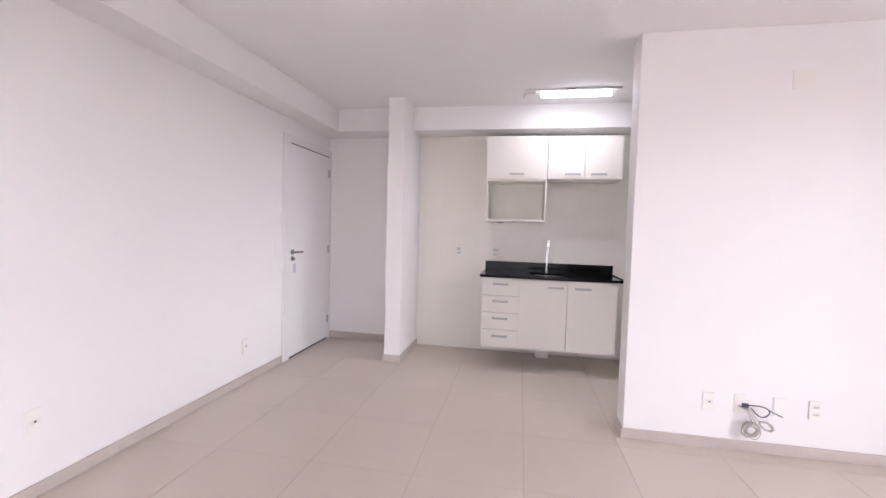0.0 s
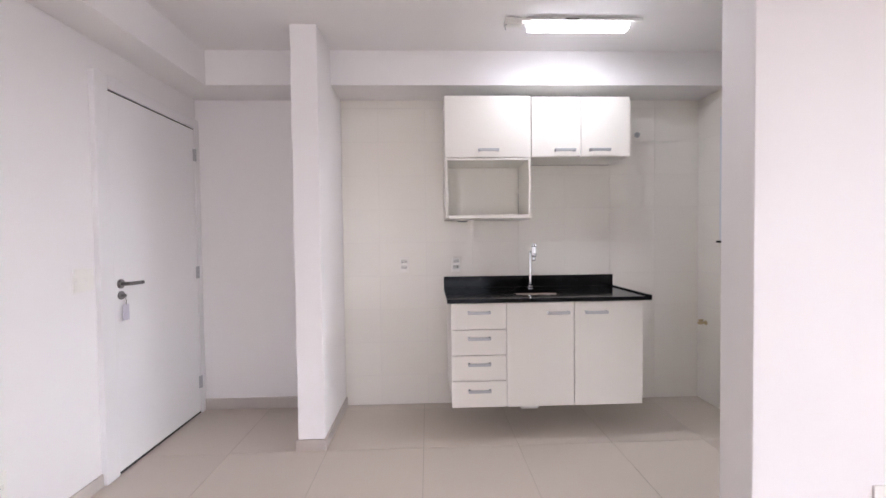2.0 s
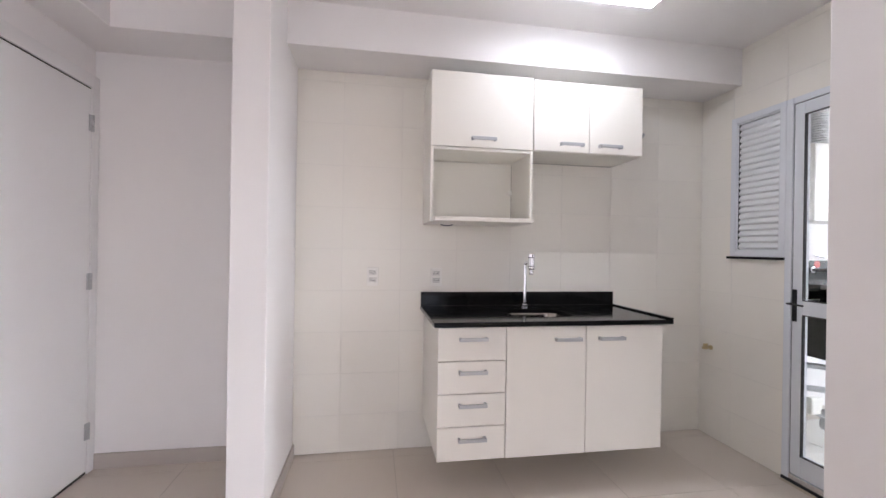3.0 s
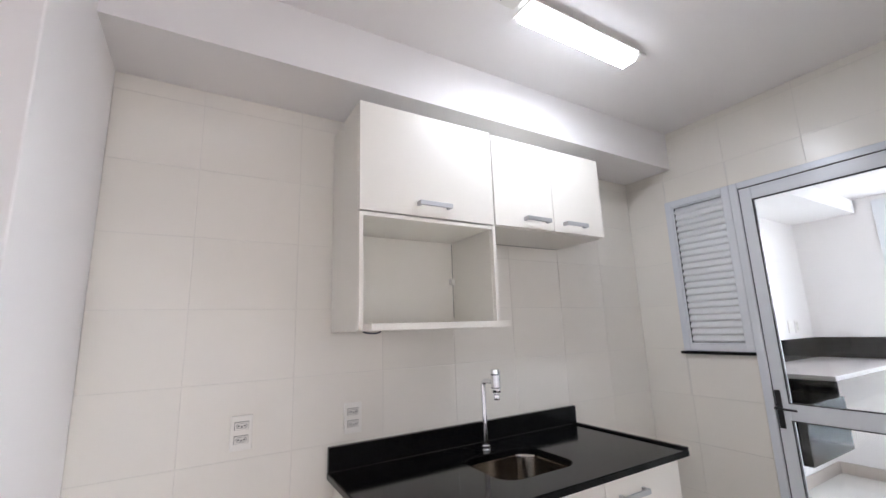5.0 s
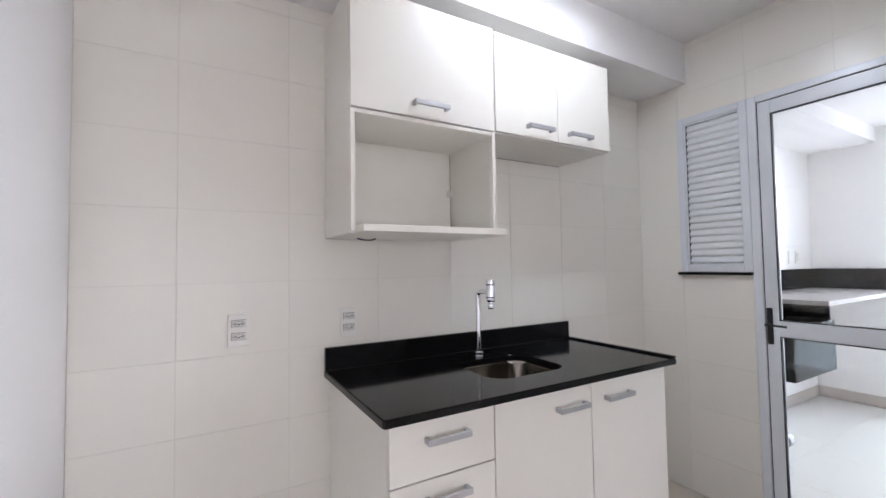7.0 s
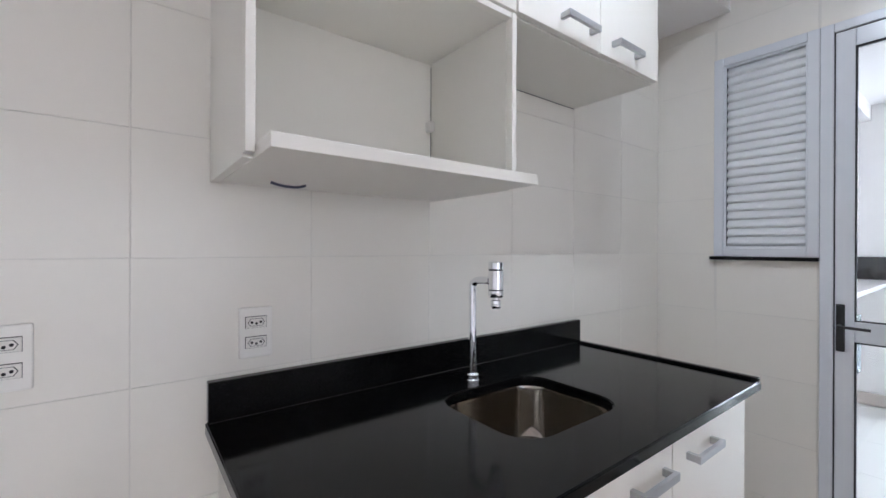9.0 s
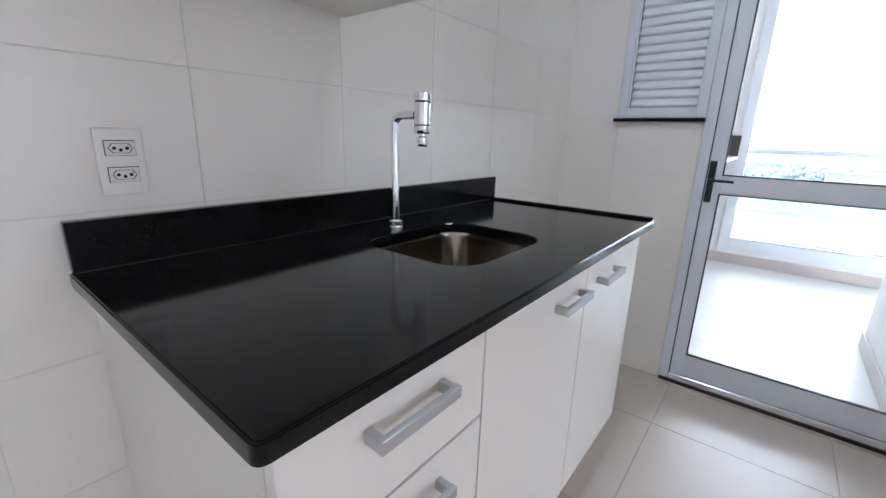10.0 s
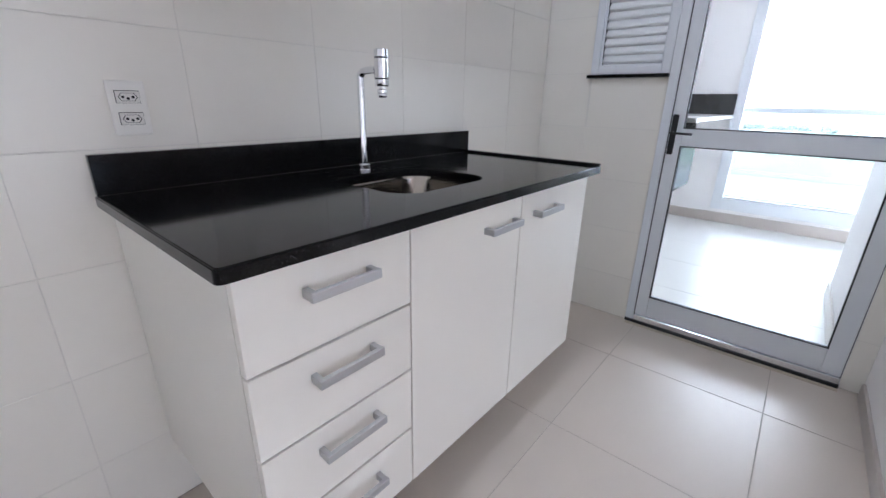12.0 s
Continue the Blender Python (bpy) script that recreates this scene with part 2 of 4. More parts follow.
# floor slab, walls, ceilings
structure("floor", box(boxed(LEFT - 0.2, LIVING_E, SOUTH - 0.2, STUB_N, -0.15, -0.0015), LEFT - 0.2, EAST + 0.13, STUB_N, NORTH + 0.2, -0.15, -0.0015), FLOOR_GROUT, "beige porcelain tiled floor with thin dark joints", "floor")
bm = bmesh.new()
box(bm, LEFT - 0.15, LEFT, SOUTH - 0.15, 3.565, 0, CEILING)
box(bm, LEFT - 0.15, LEFT, 3.565, NORTH, 2.215, CEILING)
structure("wall_west", bm, PAINT, "white painted wall with an opening for the entrance door", "wall")
bm = bmesh.new()
box(bm, LEFT - 0.15, LEFT - 0.10, 3.565, NORTH, 0, 2.215)
structure("wall_west_outer", bm, PAINT, "plain white wall behind the entrance door", "wall")
wall_nook = structure("wall_north", boxed(LEFT - 0.15, -1.297, NORTH, NORTH + 0.15, 0, CEILING), PAINT, "white painted end wall of the entrance nook", "wall")
kitchen_wall = structure("wall_north_kitchen", boxed(-1.297, EAST + 0.15, NORTH + TILE_BACK, NORTH + 0.15, 0, CEILING), GROUT, "kitchen wall clad with cream glazed tiles", "wall")
structure("wall_pier", boxed(-1.297, -1.135, 3.885, NORTH, 0, CEILING, bevel=0.004), PAINT, "white painted pier between entrance and kitchen", "wall")
structure("wall_stub", boxed(STUB, LIVING_E + 0.1, STUB_S, STUB_N, 0, CEILING, bevel=0.004), PAINT, "white painted wall between living room and kitchen", "wall")
bm = bmesh.new()
box(bm, EAST + TILE_BACK, EAST + 0.15, VENT_N, NORTH, 0, CEILING)
box(bm, EAST + TILE_BACK, EAST + 0.15, DOOR_N, VENT_N, 0, VENT_B - 0.016)
box(bm, EAST + TILE_BACK, EAST + 0.15, STUB_N, VENT_N, DOOR_T, CEILING)
box(bm, EAST + TILE_BACK, EAST + 0.15, STUB_N, DOOR_S, 0, DOOR_T)
kitchen_east = structure("wall_east_kitchen", bm, GROUT, "tiled kitchen wall with glazed door and louvred vent", "wall")
# Unseen openings, assumed here to let daylight into the living room.
bm = bmesh.new()
box(bm, LIVING_E, LIVING_E + 0.1, SOUTH, -1.5, 0, CEILING)
box(bm, LIVING_E, LIVING_E + 0.1, 1.7, STUB_S, 0, CEILING)
box(bm, LIVING_E, LIVING_E + 0.1, -1.5, 1.7, 2.2, CEILING)
structure("wall_east_living", bm, PAINT, "white living room wall with an assumed wide opening, unseen", "wall")
bm = bmesh.new()
box(bm, LEFT - 0.15, -2.15, SOUTH - 0.15, SOUTH, 0, CEILING)
box(bm, 1.35, LIVING_E + 0.1, SOUTH - 0.15, SOUTH, 0, CEILING)
box(bm, -2.15, 1.35, SOUTH - 0.15, SOUTH, 0, 0.12)
box(bm, -2.15, 1.35, SOUTH - 0.15, SOUTH, 2.36, CEILING)
structure("wall_south", bm, PAINT, "plain white wall with an assumed window opening, unseen", "wall")
structure("ceiling", boxed(LEFT - 0.15, LIVING_E + 0.1, SOUTH - 0.15, NORTH + 0.15, CEILING, CEILING + 0.15), CEIL, "flat white painted ceiling", "ceiling")
structure("beam_west", boxed(LEFT, -1.985, SOUTH, NORTH, BEAM, CEILING, bevel=0.004), CEIL, "white boxed beam along the wall under the ceiling", "beam")
bm = bmesh.new()
box(bm, -1.985, -1.297, 4.24, NORTH, BEAM, CEILING)
structure("beam_nook", bm, CEIL, "white boxed beam over the entrance nook", "beam")
structure("beam_kitchen", boxed(-1.135, EAST, 4.24, NORTH, BEAM, CEILING), CEIL, "white boxed beam above the wall cabinets", "beam")


def skirting(name, x0, x1, y0, y1, h=0.068):
    return structure(name, boxed(x0, x1, y0, y1, 0, h, bevel=0.002, segments=1), SKIRT, "greige porcelain skirting strip", "baseboard")


skirting("baseboard_west", LEFT, LEFT + 0.012, SOUTH, 3.562)
skirting("baseboard_nook", LEFT + 0.016, -1.297, NORTH - 0.012, NORTH, 0.085)
skirting("baseboard_pier_west", -1.309, -1.297, 3.885, NORTH - 0.014)
skirting("baseboard_pier_south", -1.309, -1.123, 3.873, 3.885)
skirting("baseboard_pier_east", -1.135, -1.123, 3.886, NORTH)
skirting("baseboard_stub_south", STUB - 0.012, LIVING_E, STUB_S - 0.012, STUB_S)
skirting("baseboard_stub_west", STUB - 0.012, STUB, STUB_S + 0.001, STUB_N)
skirting("baseboard_stub_north", STUB - 0.012, EAST - 0.03, STUB_N, STUB_N + 0.012)

# balcony shell
structure("balcony_floor", box(boxed(EAST + 0.15, B_EAST + 0.2, STUB_N, B_NORTH + 0.15, -0.16, -0.0035), LIVING_E, B_EAST + 0.2, -2.4, STUB_N, -0.16, -0.0035), GROUT, "pale tiled balcony floor", "floor")
structure("wall_north_balcony", boxed(EAST + 0.15, B_EAST + 0.15, B_NORTH, B_NORTH + 0.15, -0.1, B_CEIL), PAINT, "white painted balcony wall", "wall")
bm = bmesh.new()
box(bm, B_EAST, B_EAST + 0.15, 4.0, B_NORTH, -0.1, B_CEIL)
box(bm, B_EAST, B_EAST + 0.15, -2.4, 4.0, -0.1, 0.135)
box(bm, B_EAST, B_EAST + 0.15, -2.4, 4.0, 2.46, B_CEIL)
structure("wall_east_balcony", bm, PAINT, "low white balcony wall under tall glazing", "wall")
structure("wall_south_laundry", boxed(EAST + 0.15, 2.85, STUB_N, B_SOUTH, 0, B_CEIL, bevel=0.004), PAINT, "short white wall beside the laundry area", "wall")
structure("wall_south_balcony", boxed(LIVING_E + 0.1, B_EAST + 0.15, -2.55, -2.4, -0.1, B_CEIL), PAINT, "plain white balcony end wall", "wall")
structure("balcony_ceiling", box(boxed(EAST + 0.15, B_EAST + 0.3, STUB_N, B_NORTH + 0.15, B_CEIL, B_CEIL + 0.15), LIVING_E + 0.1, B_EAST + 0.3, -2.55, STUB_N, B_CEIL, B_CEIL + 0.15), CEIL, "white balcony ceiling", "ceiling")
structure("beam_balcony", boxed(EAST + 0.15, B_EAST, 4.12, B_NORTH, 2.37, B_CEIL), CEIL, "white boxed beam over the laundry counter", "beam")
structure("baseboard_balcony_east", boxed(B_EAST - 0.012, B_EAST, -2.4, B_NORTH - 0.014, 0, 0.10, bevel=0.002, segments=1), SKIRT, "beige skirting under the glazing", "baseboard")
structure("baseboard_balcony_north", boxed(EAST + 0.15, B_EAST, B_NORTH - 0.012, B_NORTH, 0, 0.10, bevel=0.002, segments=1), SKIRT, "beige skirting along the balcony wall", "baseboard")
structure("baseboard_laundry", boxed(EAST + 0.15, 2.862, B_SOUTH, B_SOUTH + 0.012, 0, 0.10, bevel=0.002, segments=1), SKIRT, "beige skirting on the short wall", "baseboard")
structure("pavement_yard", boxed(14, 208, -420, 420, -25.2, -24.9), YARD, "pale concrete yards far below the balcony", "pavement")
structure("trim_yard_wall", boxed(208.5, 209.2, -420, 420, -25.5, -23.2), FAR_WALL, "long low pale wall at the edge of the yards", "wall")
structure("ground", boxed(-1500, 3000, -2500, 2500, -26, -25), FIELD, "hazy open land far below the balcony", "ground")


def frame_bm(u0, u1, z0, z1, w, x0, x1, bevel=0.003):
    """Four bars round an opening in a wall that runs along y."""
    bm = bmesh.new()
    box(bm, x0, x1, u0, u0 + w, z0, z1, bevel)
    box(bm, x0, x1, u1 - w, u1, z0, z1, bevel)
    box(bm, x0 + 0.001, x1 - 0.001, u0 + w, u1 - w, z0, z0 + w, bevel)
    box(bm, x0 + 0.001, x1 - 0.001, u0 + w, u1 - w, z1 - w, z1, bevel)
    return bm


def pane(name, parent, x0, x1, y0, y1, z0, z1):
    ob = part(name, boxed(x0, x1, y0, y1, z0, z1), GLASS, parent, "clear glass pane")
    ob.visible_shadow = False
    return ob


# glazed kitchen door with its frame
door = new("door_1")
tagged(door, "glazed door in white aluminium with a black lever", "door", "", "structure")
X0, X1 = EAST - 0.012, EAST + 0.05
bm = bmesh.new()
box(bm, X0, X1, DOOR_N - 0.04, DOOR_N, 0.0175, DOOR_T, 0.003)
box(bm, X0 + 0.013, X1, DOOR_S, DOOR_S + 0.0025, 0.0175, DOOR_T, 0.0005)
box(bm, X0 + 0.001, X1, DOOR_S + 0.003, DOOR_N - 0.04, DOOR_T - 0.035, DOOR_T, 0.003)
part("door_frame", bm, ALU, door)
part("mortar_strip", boxed(EAST - 0.042, EAST - 0.0165, DOOR_S + 0.002, DOOR_N - 0.01, -0.001, 0.0013), MORTAR, door, "uneven sandy mortar joint in front of the threshold")
part("threshold", boxed(EAST - 0.016, X1 + 0.12, DOOR_S, DOOR_N, 0, 0.017, bevel=0.002, segments=1), BLACK, door, "black granite threshold")
part("bottom_track", boxed(EAST - 0.012, X1, DOOR_S + 0.003, DOOR_N - 0.041, 0.0175, 0.047, bevel=0.002, segments=1), TRACK, door, "shiny aluminium bottom track")
LY0, LY1, LZ0, LZ1 = DOOR_S + 0.004, DOOR_N - 0.044, 0.05, DOOR_T - 0.039
bm = bmesh.new()
LX0, LX1 = EAST - 0.006, EAST + 0.034
box(bm, LX0, LX1, LY0, LY0 + 0.066, LZ0, LZ1, 0.003)
box(bm, LX0, LX1, LY1 - 0.056, LY1, LZ0, LZ1, 0.003)
box(bm, LX0 + 0.001, LX1, LY0 + 0.066, LY1 - 0.056, LZ0, 0.163, 0.003)
box(bm, LX0 + 0.001, LX1, LY0 + 0.066, LY1 - 0.056, LZ1 - 0.068, LZ1, 0.003)
box(bm, LX0 + 0.001, LX1, LY0 + 0.066, LY1 - 0.056, 0.945, 1.024, 0.003)
leaf = part("door_leaf", bm, ALU, door)
GY0, GY1 = LY0 + 0.066, LY1 - 0.056
for z0, z1 in ((0.163, 0.945), (1.024, LZ1 - 0.068)):
    pane("pane", leaf, EAST + 0.012, EAST + 0.018, GY0 + 0.002, GY1 - 0.002, z0 + 0.002, z1 - 0.002)
    bm = frame_bm(GY0 - 0.001, GY1 + 0.001, z0 - 0.001, z1 + 0.001, 0.005, LX0 - 0.0005, EAST + 0.011, 0)
    part("gasket", bm, GASKET, leaf, "thin black rubber gasket")
bm = bmesh.new()
box(bm, LX0 - 0.008, LX0, LY1 - 0.03, LY1 - 0.004, 0.905, 1.085, 0.004)
handle = part("handle", bm, BLACK, leaf, "black lever handle on a long plate")
bm = bmesh.new()
tube(bm, [(LX0 - 0.006, LY1 - 0.017, 1.005), (LX0 - 0.05, LY1 - 0.017, 1.005), (LX0 - 0.056, LY1 - 0.03, 1.005), (LX0 - 0.056, LY1 - 0.105, 1.003)], 0.0055)
part("lever", bm, BLACK, leaf, "slim black lever")
bm = frame_bm(DOOR_S + 0.002, DOOR_N - 0.039, 0.02, DOOR_T - 0.034, 0.005, LX0 + 0.004, LX0 + 0.012, 0)
part("seal", bm, GASKET, door, "black seal round the door leaf")

# louvred vent beside the door
vent = tagged(new("window_1"), "white aluminium louvred vent panel on a black sill", "window", "", "structure")
part("window_frame", frame_bm(DOOR_N + 0.001, VENT_N, VENT_B, DOOR_T, 0.038, X0, X1), ALU, vent)
part("inner_frame", frame_bm(DOOR_N + 0.033, VENT_N - 0.036, VENT_B + 0.034, DOOR_T - 0.034, 0.012, X0 + 0.008, X1 - 0.01, 0.001), ALU, vent)
part("window_sill", boxed(EAST - 0.028, EAST + 0.15, DOOR_N + 0.001, VENT_N + 0.012, VENT_B - 0.016, VENT_B - 0.001, bevel=0.002), GRANITE, vent, "thin black granite sill")
part("backing", boxed(EAST + 0.052, EAST + 0.06, DOOR_N + 0.002, VENT_N, VENT_B, DOOR_T - 0.002), ALU, vent, "shaded panel behind the slats")
vz0, vz1 = VENT_B + 0.05, DOOR_T - 0.048
count = 21
step = (vz1 - vz0) / count
bm = bmesh.new()
prof = [(0.002, 0.0), (-0.010, 0.002), (-0.0155, 0.008), (-0.0145, 0.017), (-0.008, 0.028), (0.002, 0.040)]
y0, y1 = DOOR_N + 0.046, VENT_N - 0.049
lines = [[bm.verts.new((EAST + 0.018 + px, y, pz)) for px, pz in prof] + [bm.verts.new((EAST + 0.022 + px, y, pz - 0.002)) for px, pz in reversed(prof)] for y in (y0, y1)]
n = len(lines[0])
for i in range(n):
    f = bm.faces.new((lines[0][i], lines[0][(i + 1) % n], lines[1][(i + 1) % n], lines[1][i]))
for l in lines:
    bm.faces.new(l)
# Solid black strip paints the shade seen between the slat ends and frame.
part("slat_end_shade", boxed(EAST + 0.0, EAST + 0.04, VENT_N - 0.0485, VENT_N - 0.0405, VENT_B + 0.048, DOOR_T - 0.048), GASKET, vent, "black strip for the shade in the gap beside the slat ends")
slat_mesh = mesh_of("slat", bm, LOUVRE)
for i in range(count):
    s = new("slat", slat_mesh)
    s.parent = vent
    s.location = (0, 0, vz0 + i * step)

# entrance door
edoor = tagged(new("door_2"), "white flush entrance door, closed, with lever and key tag", "door", "", "structure")
EX = LEFT + 0.018
bm = bmesh.new()
box(bm, LEFT - 0.09, LEFT + 0.026, 3.567, 3.662, 0, 2.215, 0.003)
box(bm, LEFT - 0.09, LEFT + 0.026, 4.497, NORTH - 0.002, 0, 2.215, 0.003)
box(bm, LEFT - 0.09, LEFT + 0.026, 3.662, 4.497, 2.142, 2.215, 0.003)
part("door_frame", bm, DOOR_PAINT, edoor)
eleaf = part("door_leaf", boxed(EX - 0.035, EX + 0.004, 3.666, 4.493, 0.019, 2.132, bevel=0.002), DOOR_PAINT, edoor)
# Dark strips fill the gaps above and under the leaf to paint their shade.
part("head_gap_shade", boxed(EX - 0.03, EX - 0.002, 3.663, 4.496, 2.1325, 2.1415), GRAPHITE_GAP, edoor, "dark strip for the shade in the gap above the door leaf")
part("bottom_gap_shade", boxed(EX - 0.03, EX - 0.002, 3.663, 4.496, 0.001, 0.0185), GRAPHITE_GAP, edoor, "dark strip for the shade in the gap under the door leaf")
for hz in (0.24, 1.07, 1.945):
    bm = boxed(EX + 0.002, EX + 0.009, 4.472, 4.496, hz - 0.045, hz + 0.045, bevel=0.001, segments=1)
    for k in range(3):
        lathe(bm, [(0.0065, hz - 0.045 + k * 0.031), (0.0065, hz - 0.016 + k * 0.031)], (EX + 0.012, 4.495, 0), "z", 10)
    part("hinge", bm, SATIN, eleaf, "steel butt hinge")
bm = lathe(bmesh.new(), [(0.026, 0), (0.026, 0.008), (0.022, 0.010)], (EX + 0.004, 3.712, 1.070), "x")
tube(bm, [(EX + 0.01, 3.712, 1.070), (EX + 0.048, 3.712, 1.070), (EX + 0.055, 3.724, 1.070), (EX + 0.055, 3.822, 1.068)], 0.0105)
part("lever", bm, DARK_STEEL, eleaf, "dark satin lever handle")
bm = lathe(bmesh.new(), [(0.024, 0), (0.024, 0.007), (0.02, 0.009)], (EX + 0.004, 3.712, 1.005), "x")
box(bm, EX + 0.012, EX + 0.045, 3.697, 3.703, 0.997, 1.013, 0.001)
part("lock", bm, DARK_STEEL, eleaf, "round steel lock with a key in it")
part("key_tag", boxed(EX + 0.03, EX + 0.034, 3.685, 3.735, 0.865, 0.955, bevel=0.0018, segments=1), TAG, eleaf, "pale lilac key tag")
part("key_ring", tube(bmesh.new(), [(EX + 0.03, 3.702, 0.998), (EX + 0.036, 3.71, 0.975), (EX + 0.032, 3.71, 0.952)], 0.0015, 6), STEEL, eleaf)


# ---- kitchen things ----
def bar_handle(parent, x, y, z, length=0.145):
    """A flat arched pull: a broad bar on two short feet."""
    bm = boxed(x - length / 2, x + length / 2, y - 0.032, y - 0.0225, z - 0.009, z + 0.009, bevel=0.0014)
    for s in (-1, 1):
        cx = x + s * (length / 2 - 0.0065)
        box(bm, cx - 0.006, cx + 0.006, y - 0.0235, y, z - 0.0085, z + 0.0085, 0.0014)
    return part("handle", bm, SATIN, parent, "satin grey metal pull")


FY = 3.948
cab = thing("base_cabinet", (-0.337, FY, 0.21), "white laminate wall-hung base cabinet with drawers and doors", "cabinet")
CX, CZ = -0.337, 0.21


def in_cab(x0, x1, y0, y1, z0, z1, bevel=0.0):
    return boxed(x0 - CX, x1 - CX, y0 - FY, y1 - FY, z0 - CZ, z1 - CZ, bevel=bevel)


NB = NORTH - 0.002 - FY
for name, a, b, c, d, e, f in (("side_panel", 0.002, 0.020, 0.0225, NB, 0.004, 0.676), ("side_panel", 1.227, 1.245, 0.02, NB, 0.004, 0.676), ("divider", 0.347, 0.365, 0.02, NB - 0.007, 0.022, 0.676), ("bottom_panel", 0.0205, 1.2265, 0.02, NB, 0.004, 0.0215), ("back_panel", 0.0205, 1.2265, NB - 0.006, NB, 0.022, 0.676)):
    part(name, boxed(a, b, c, d, e, f), CARCASS, cab)
zs = [(0.717, 0.884), (0.551, 0.712), (0.385, 0.546), (0.213, 0.380)]
for z0, z1 in zs:
    d = part("drawer_front", in_cab(-0.336, 0.017, FY, FY + 0.018, z0, z1, 0.0015), LAMINATE, cab)
    bar_handle(d, -0.158 - CX, 0, (z0 + 0.110) - CZ)
for x0, x1, hx in ((0.021, 0.458, 0.352), (0.462, 0.908, 0.60)):
    d = part("door", in_cab(x0, x1, FY, FY + 0.018, 0.211, 0.884, 0.0015), LAMINATE, cab)
    bar_handle(d, hx - CX, 0, 0.818 - CZ)

# worktop with an opening for the sink
TOP, UNDER = 0.915, 0.891
WX0, WX1, WY0, WY1 = -0.362, 0.962, 3.922, NORTH - 0.001
SX0, SX1, SY0, SY1, SR = 0.118, 0.475, 4.065, 4.372, 0.075
top = thing("worktop", (WX0, WY0, UNDER), "polished black granite worktop with upstand and sink cut-out", "worktop")
bm = bmesh.new()
inner = rounded_rect(SX0, SX1, SY0, SY1, SR)
cxm, cym = (SX0 + SX1) / 2, (SY0 + SY1) / 2
pairs = list(zip(inner, rounded_rect(WX0, WX1, WY0, WY1, 0.012)))
layers = []
for z in (UNDER, TOP):
    layers.append(([bm.verts.new((p[0] - WX0, p[1] - WY0, z - UNDER)) for p, q in pairs], [bm.verts.new((q[0] - WX0, q[1] - WY0, z - UNDER)) for p, q in pairs]))
n = len(pairs)
for i in range(n):
    j = (i + 1) % n
    bm.faces.new((layers[1][0][i], layers[1][1][i], layers[1][1][j], layers[1][0][j]))
    bm.faces.new((layers[0][0][j], layers[0][1][j], layers[0][1][i], layers[0][0][i]))
    bm.faces.new((layers[0][1][i], layers[0][1][j], layers[1][1][j], layers[1][1][i]))
    bm.faces.new((layers[0][0][j], layers[0][0][i], layers[1][0][i], layers[1][0][j]))
bmesh.ops.recalc_face_normals(bm, faces=bm.faces)
rim = [e for e in bm.edges if e.calc_face_angle(0) > 0.9 and e.verts[0].co.z > 0.015 and e.verts[1].co.z > 0.015]
bmesh.ops.bevel(bm, geom=rim, offset=0.0035, segments=3, affect="EDGES")
part("slab", bm, GRANITE, top)
H = TOP - UNDER
part("upstand", boxed(0.004, 0.978 - WX0, 4.536 - WY0, WY1 - WY0, H, 1.003 - UNDER, bevel=0.002), GRANITE, top, "black granite upstand against the tiles")
part("raised_edge", boxed(0.942 - WX0, 0.962 - WX0, 0.004, 4.534 - WY0, H - 0.001, H + 0.009, bevel=0.003), GRANITE, top, "raised drip edge of the granite")
part("sealant", boxed(0.006, 0.978 - WX0, 4.5352 - WY0, 4.536 - WY0, H, H + 0.0007), GRAPHITE_GAP, top, "thin pale sealant line")

# sink bowl
sink = thing("sink", (cxm, cym, UNDER), "undermounted stainless steel sink bowl", "sink")
bm = bmesh.new()
levels = [(-0.012, 0.0, SR + 0.008), (0.002, -0.002, SR), (0.004, -0.012, SR), (0.010, -0.11, SR), (0.022, -0.138, SR), (0.055, -0.148, 0.07), (0.11, -0.151, 0.04)]
rings = []
for inset, z, r in levels:
    pts = rounded_rect(SX0 + inset - cxm, SX1 - inset - cxm, SY0 + inset - cym, SY1 - inset - cym, r)
    rings.append([bm.verts.new((x, y, z - 0.0015)) for x, y in pts])
for a, b in zip(rings, rings[1:]):
    for i in range(len(a)):
        f = bm.faces.new((a[i], a[(i + 1) % len(a)], b[(i + 1) % len(a)], b[i]))
        f.smooth = True
bm.faces.new(rings[-1])
part("bowl", bm, STEEL, sink)
part("drain", lathe(bmesh.new(), [(0.042, -0.151), (0.042, -0.147), (0.034, -0.146), (0.030, -0.150), (0.012, -0.150)]), CHROME, sink, "round chrome drain")
cover = thing("drain_box", (0.276, 4.48, 0.0), "white plastic drain box under the base cabinet", "drain box")
part("cover", boxed(-0.068, 0.068, -0.08, 0.079, 0.004, 0.12, bevel=0.006), PLASTIC, cover)
part("foot", boxed(-0.06, 0.06, -0.07, 0.075, 0.0, 0.0035), PLASTIC_INSET, cover)

# tap
tap = thing("kitchen_tap", (0.293, 4.424, TOP), "tall chrome kitchen tap with a cylindrical filter head", "tap")
part("base", lathe(bmesh.new(), [(0.0195, 0), (0.0195, 0.004), (0.0185, 0.005), (0.0185, 0.019), (0.017, 0.021), (0.0115, 0.0215)]), CHROME, tap)
part("spout", tube(bmesh.new(), [(0, 0, 0.0215), (0, 0, 0.15), (0, 0, 0.264), (0.0008, -0.006, 0.280), (0.002, -0.022, 0.288), (0.004, -0.068, 0.290)], 0.0108, 16), CHROME, tap)
hx, hy = 0.006, -0.088
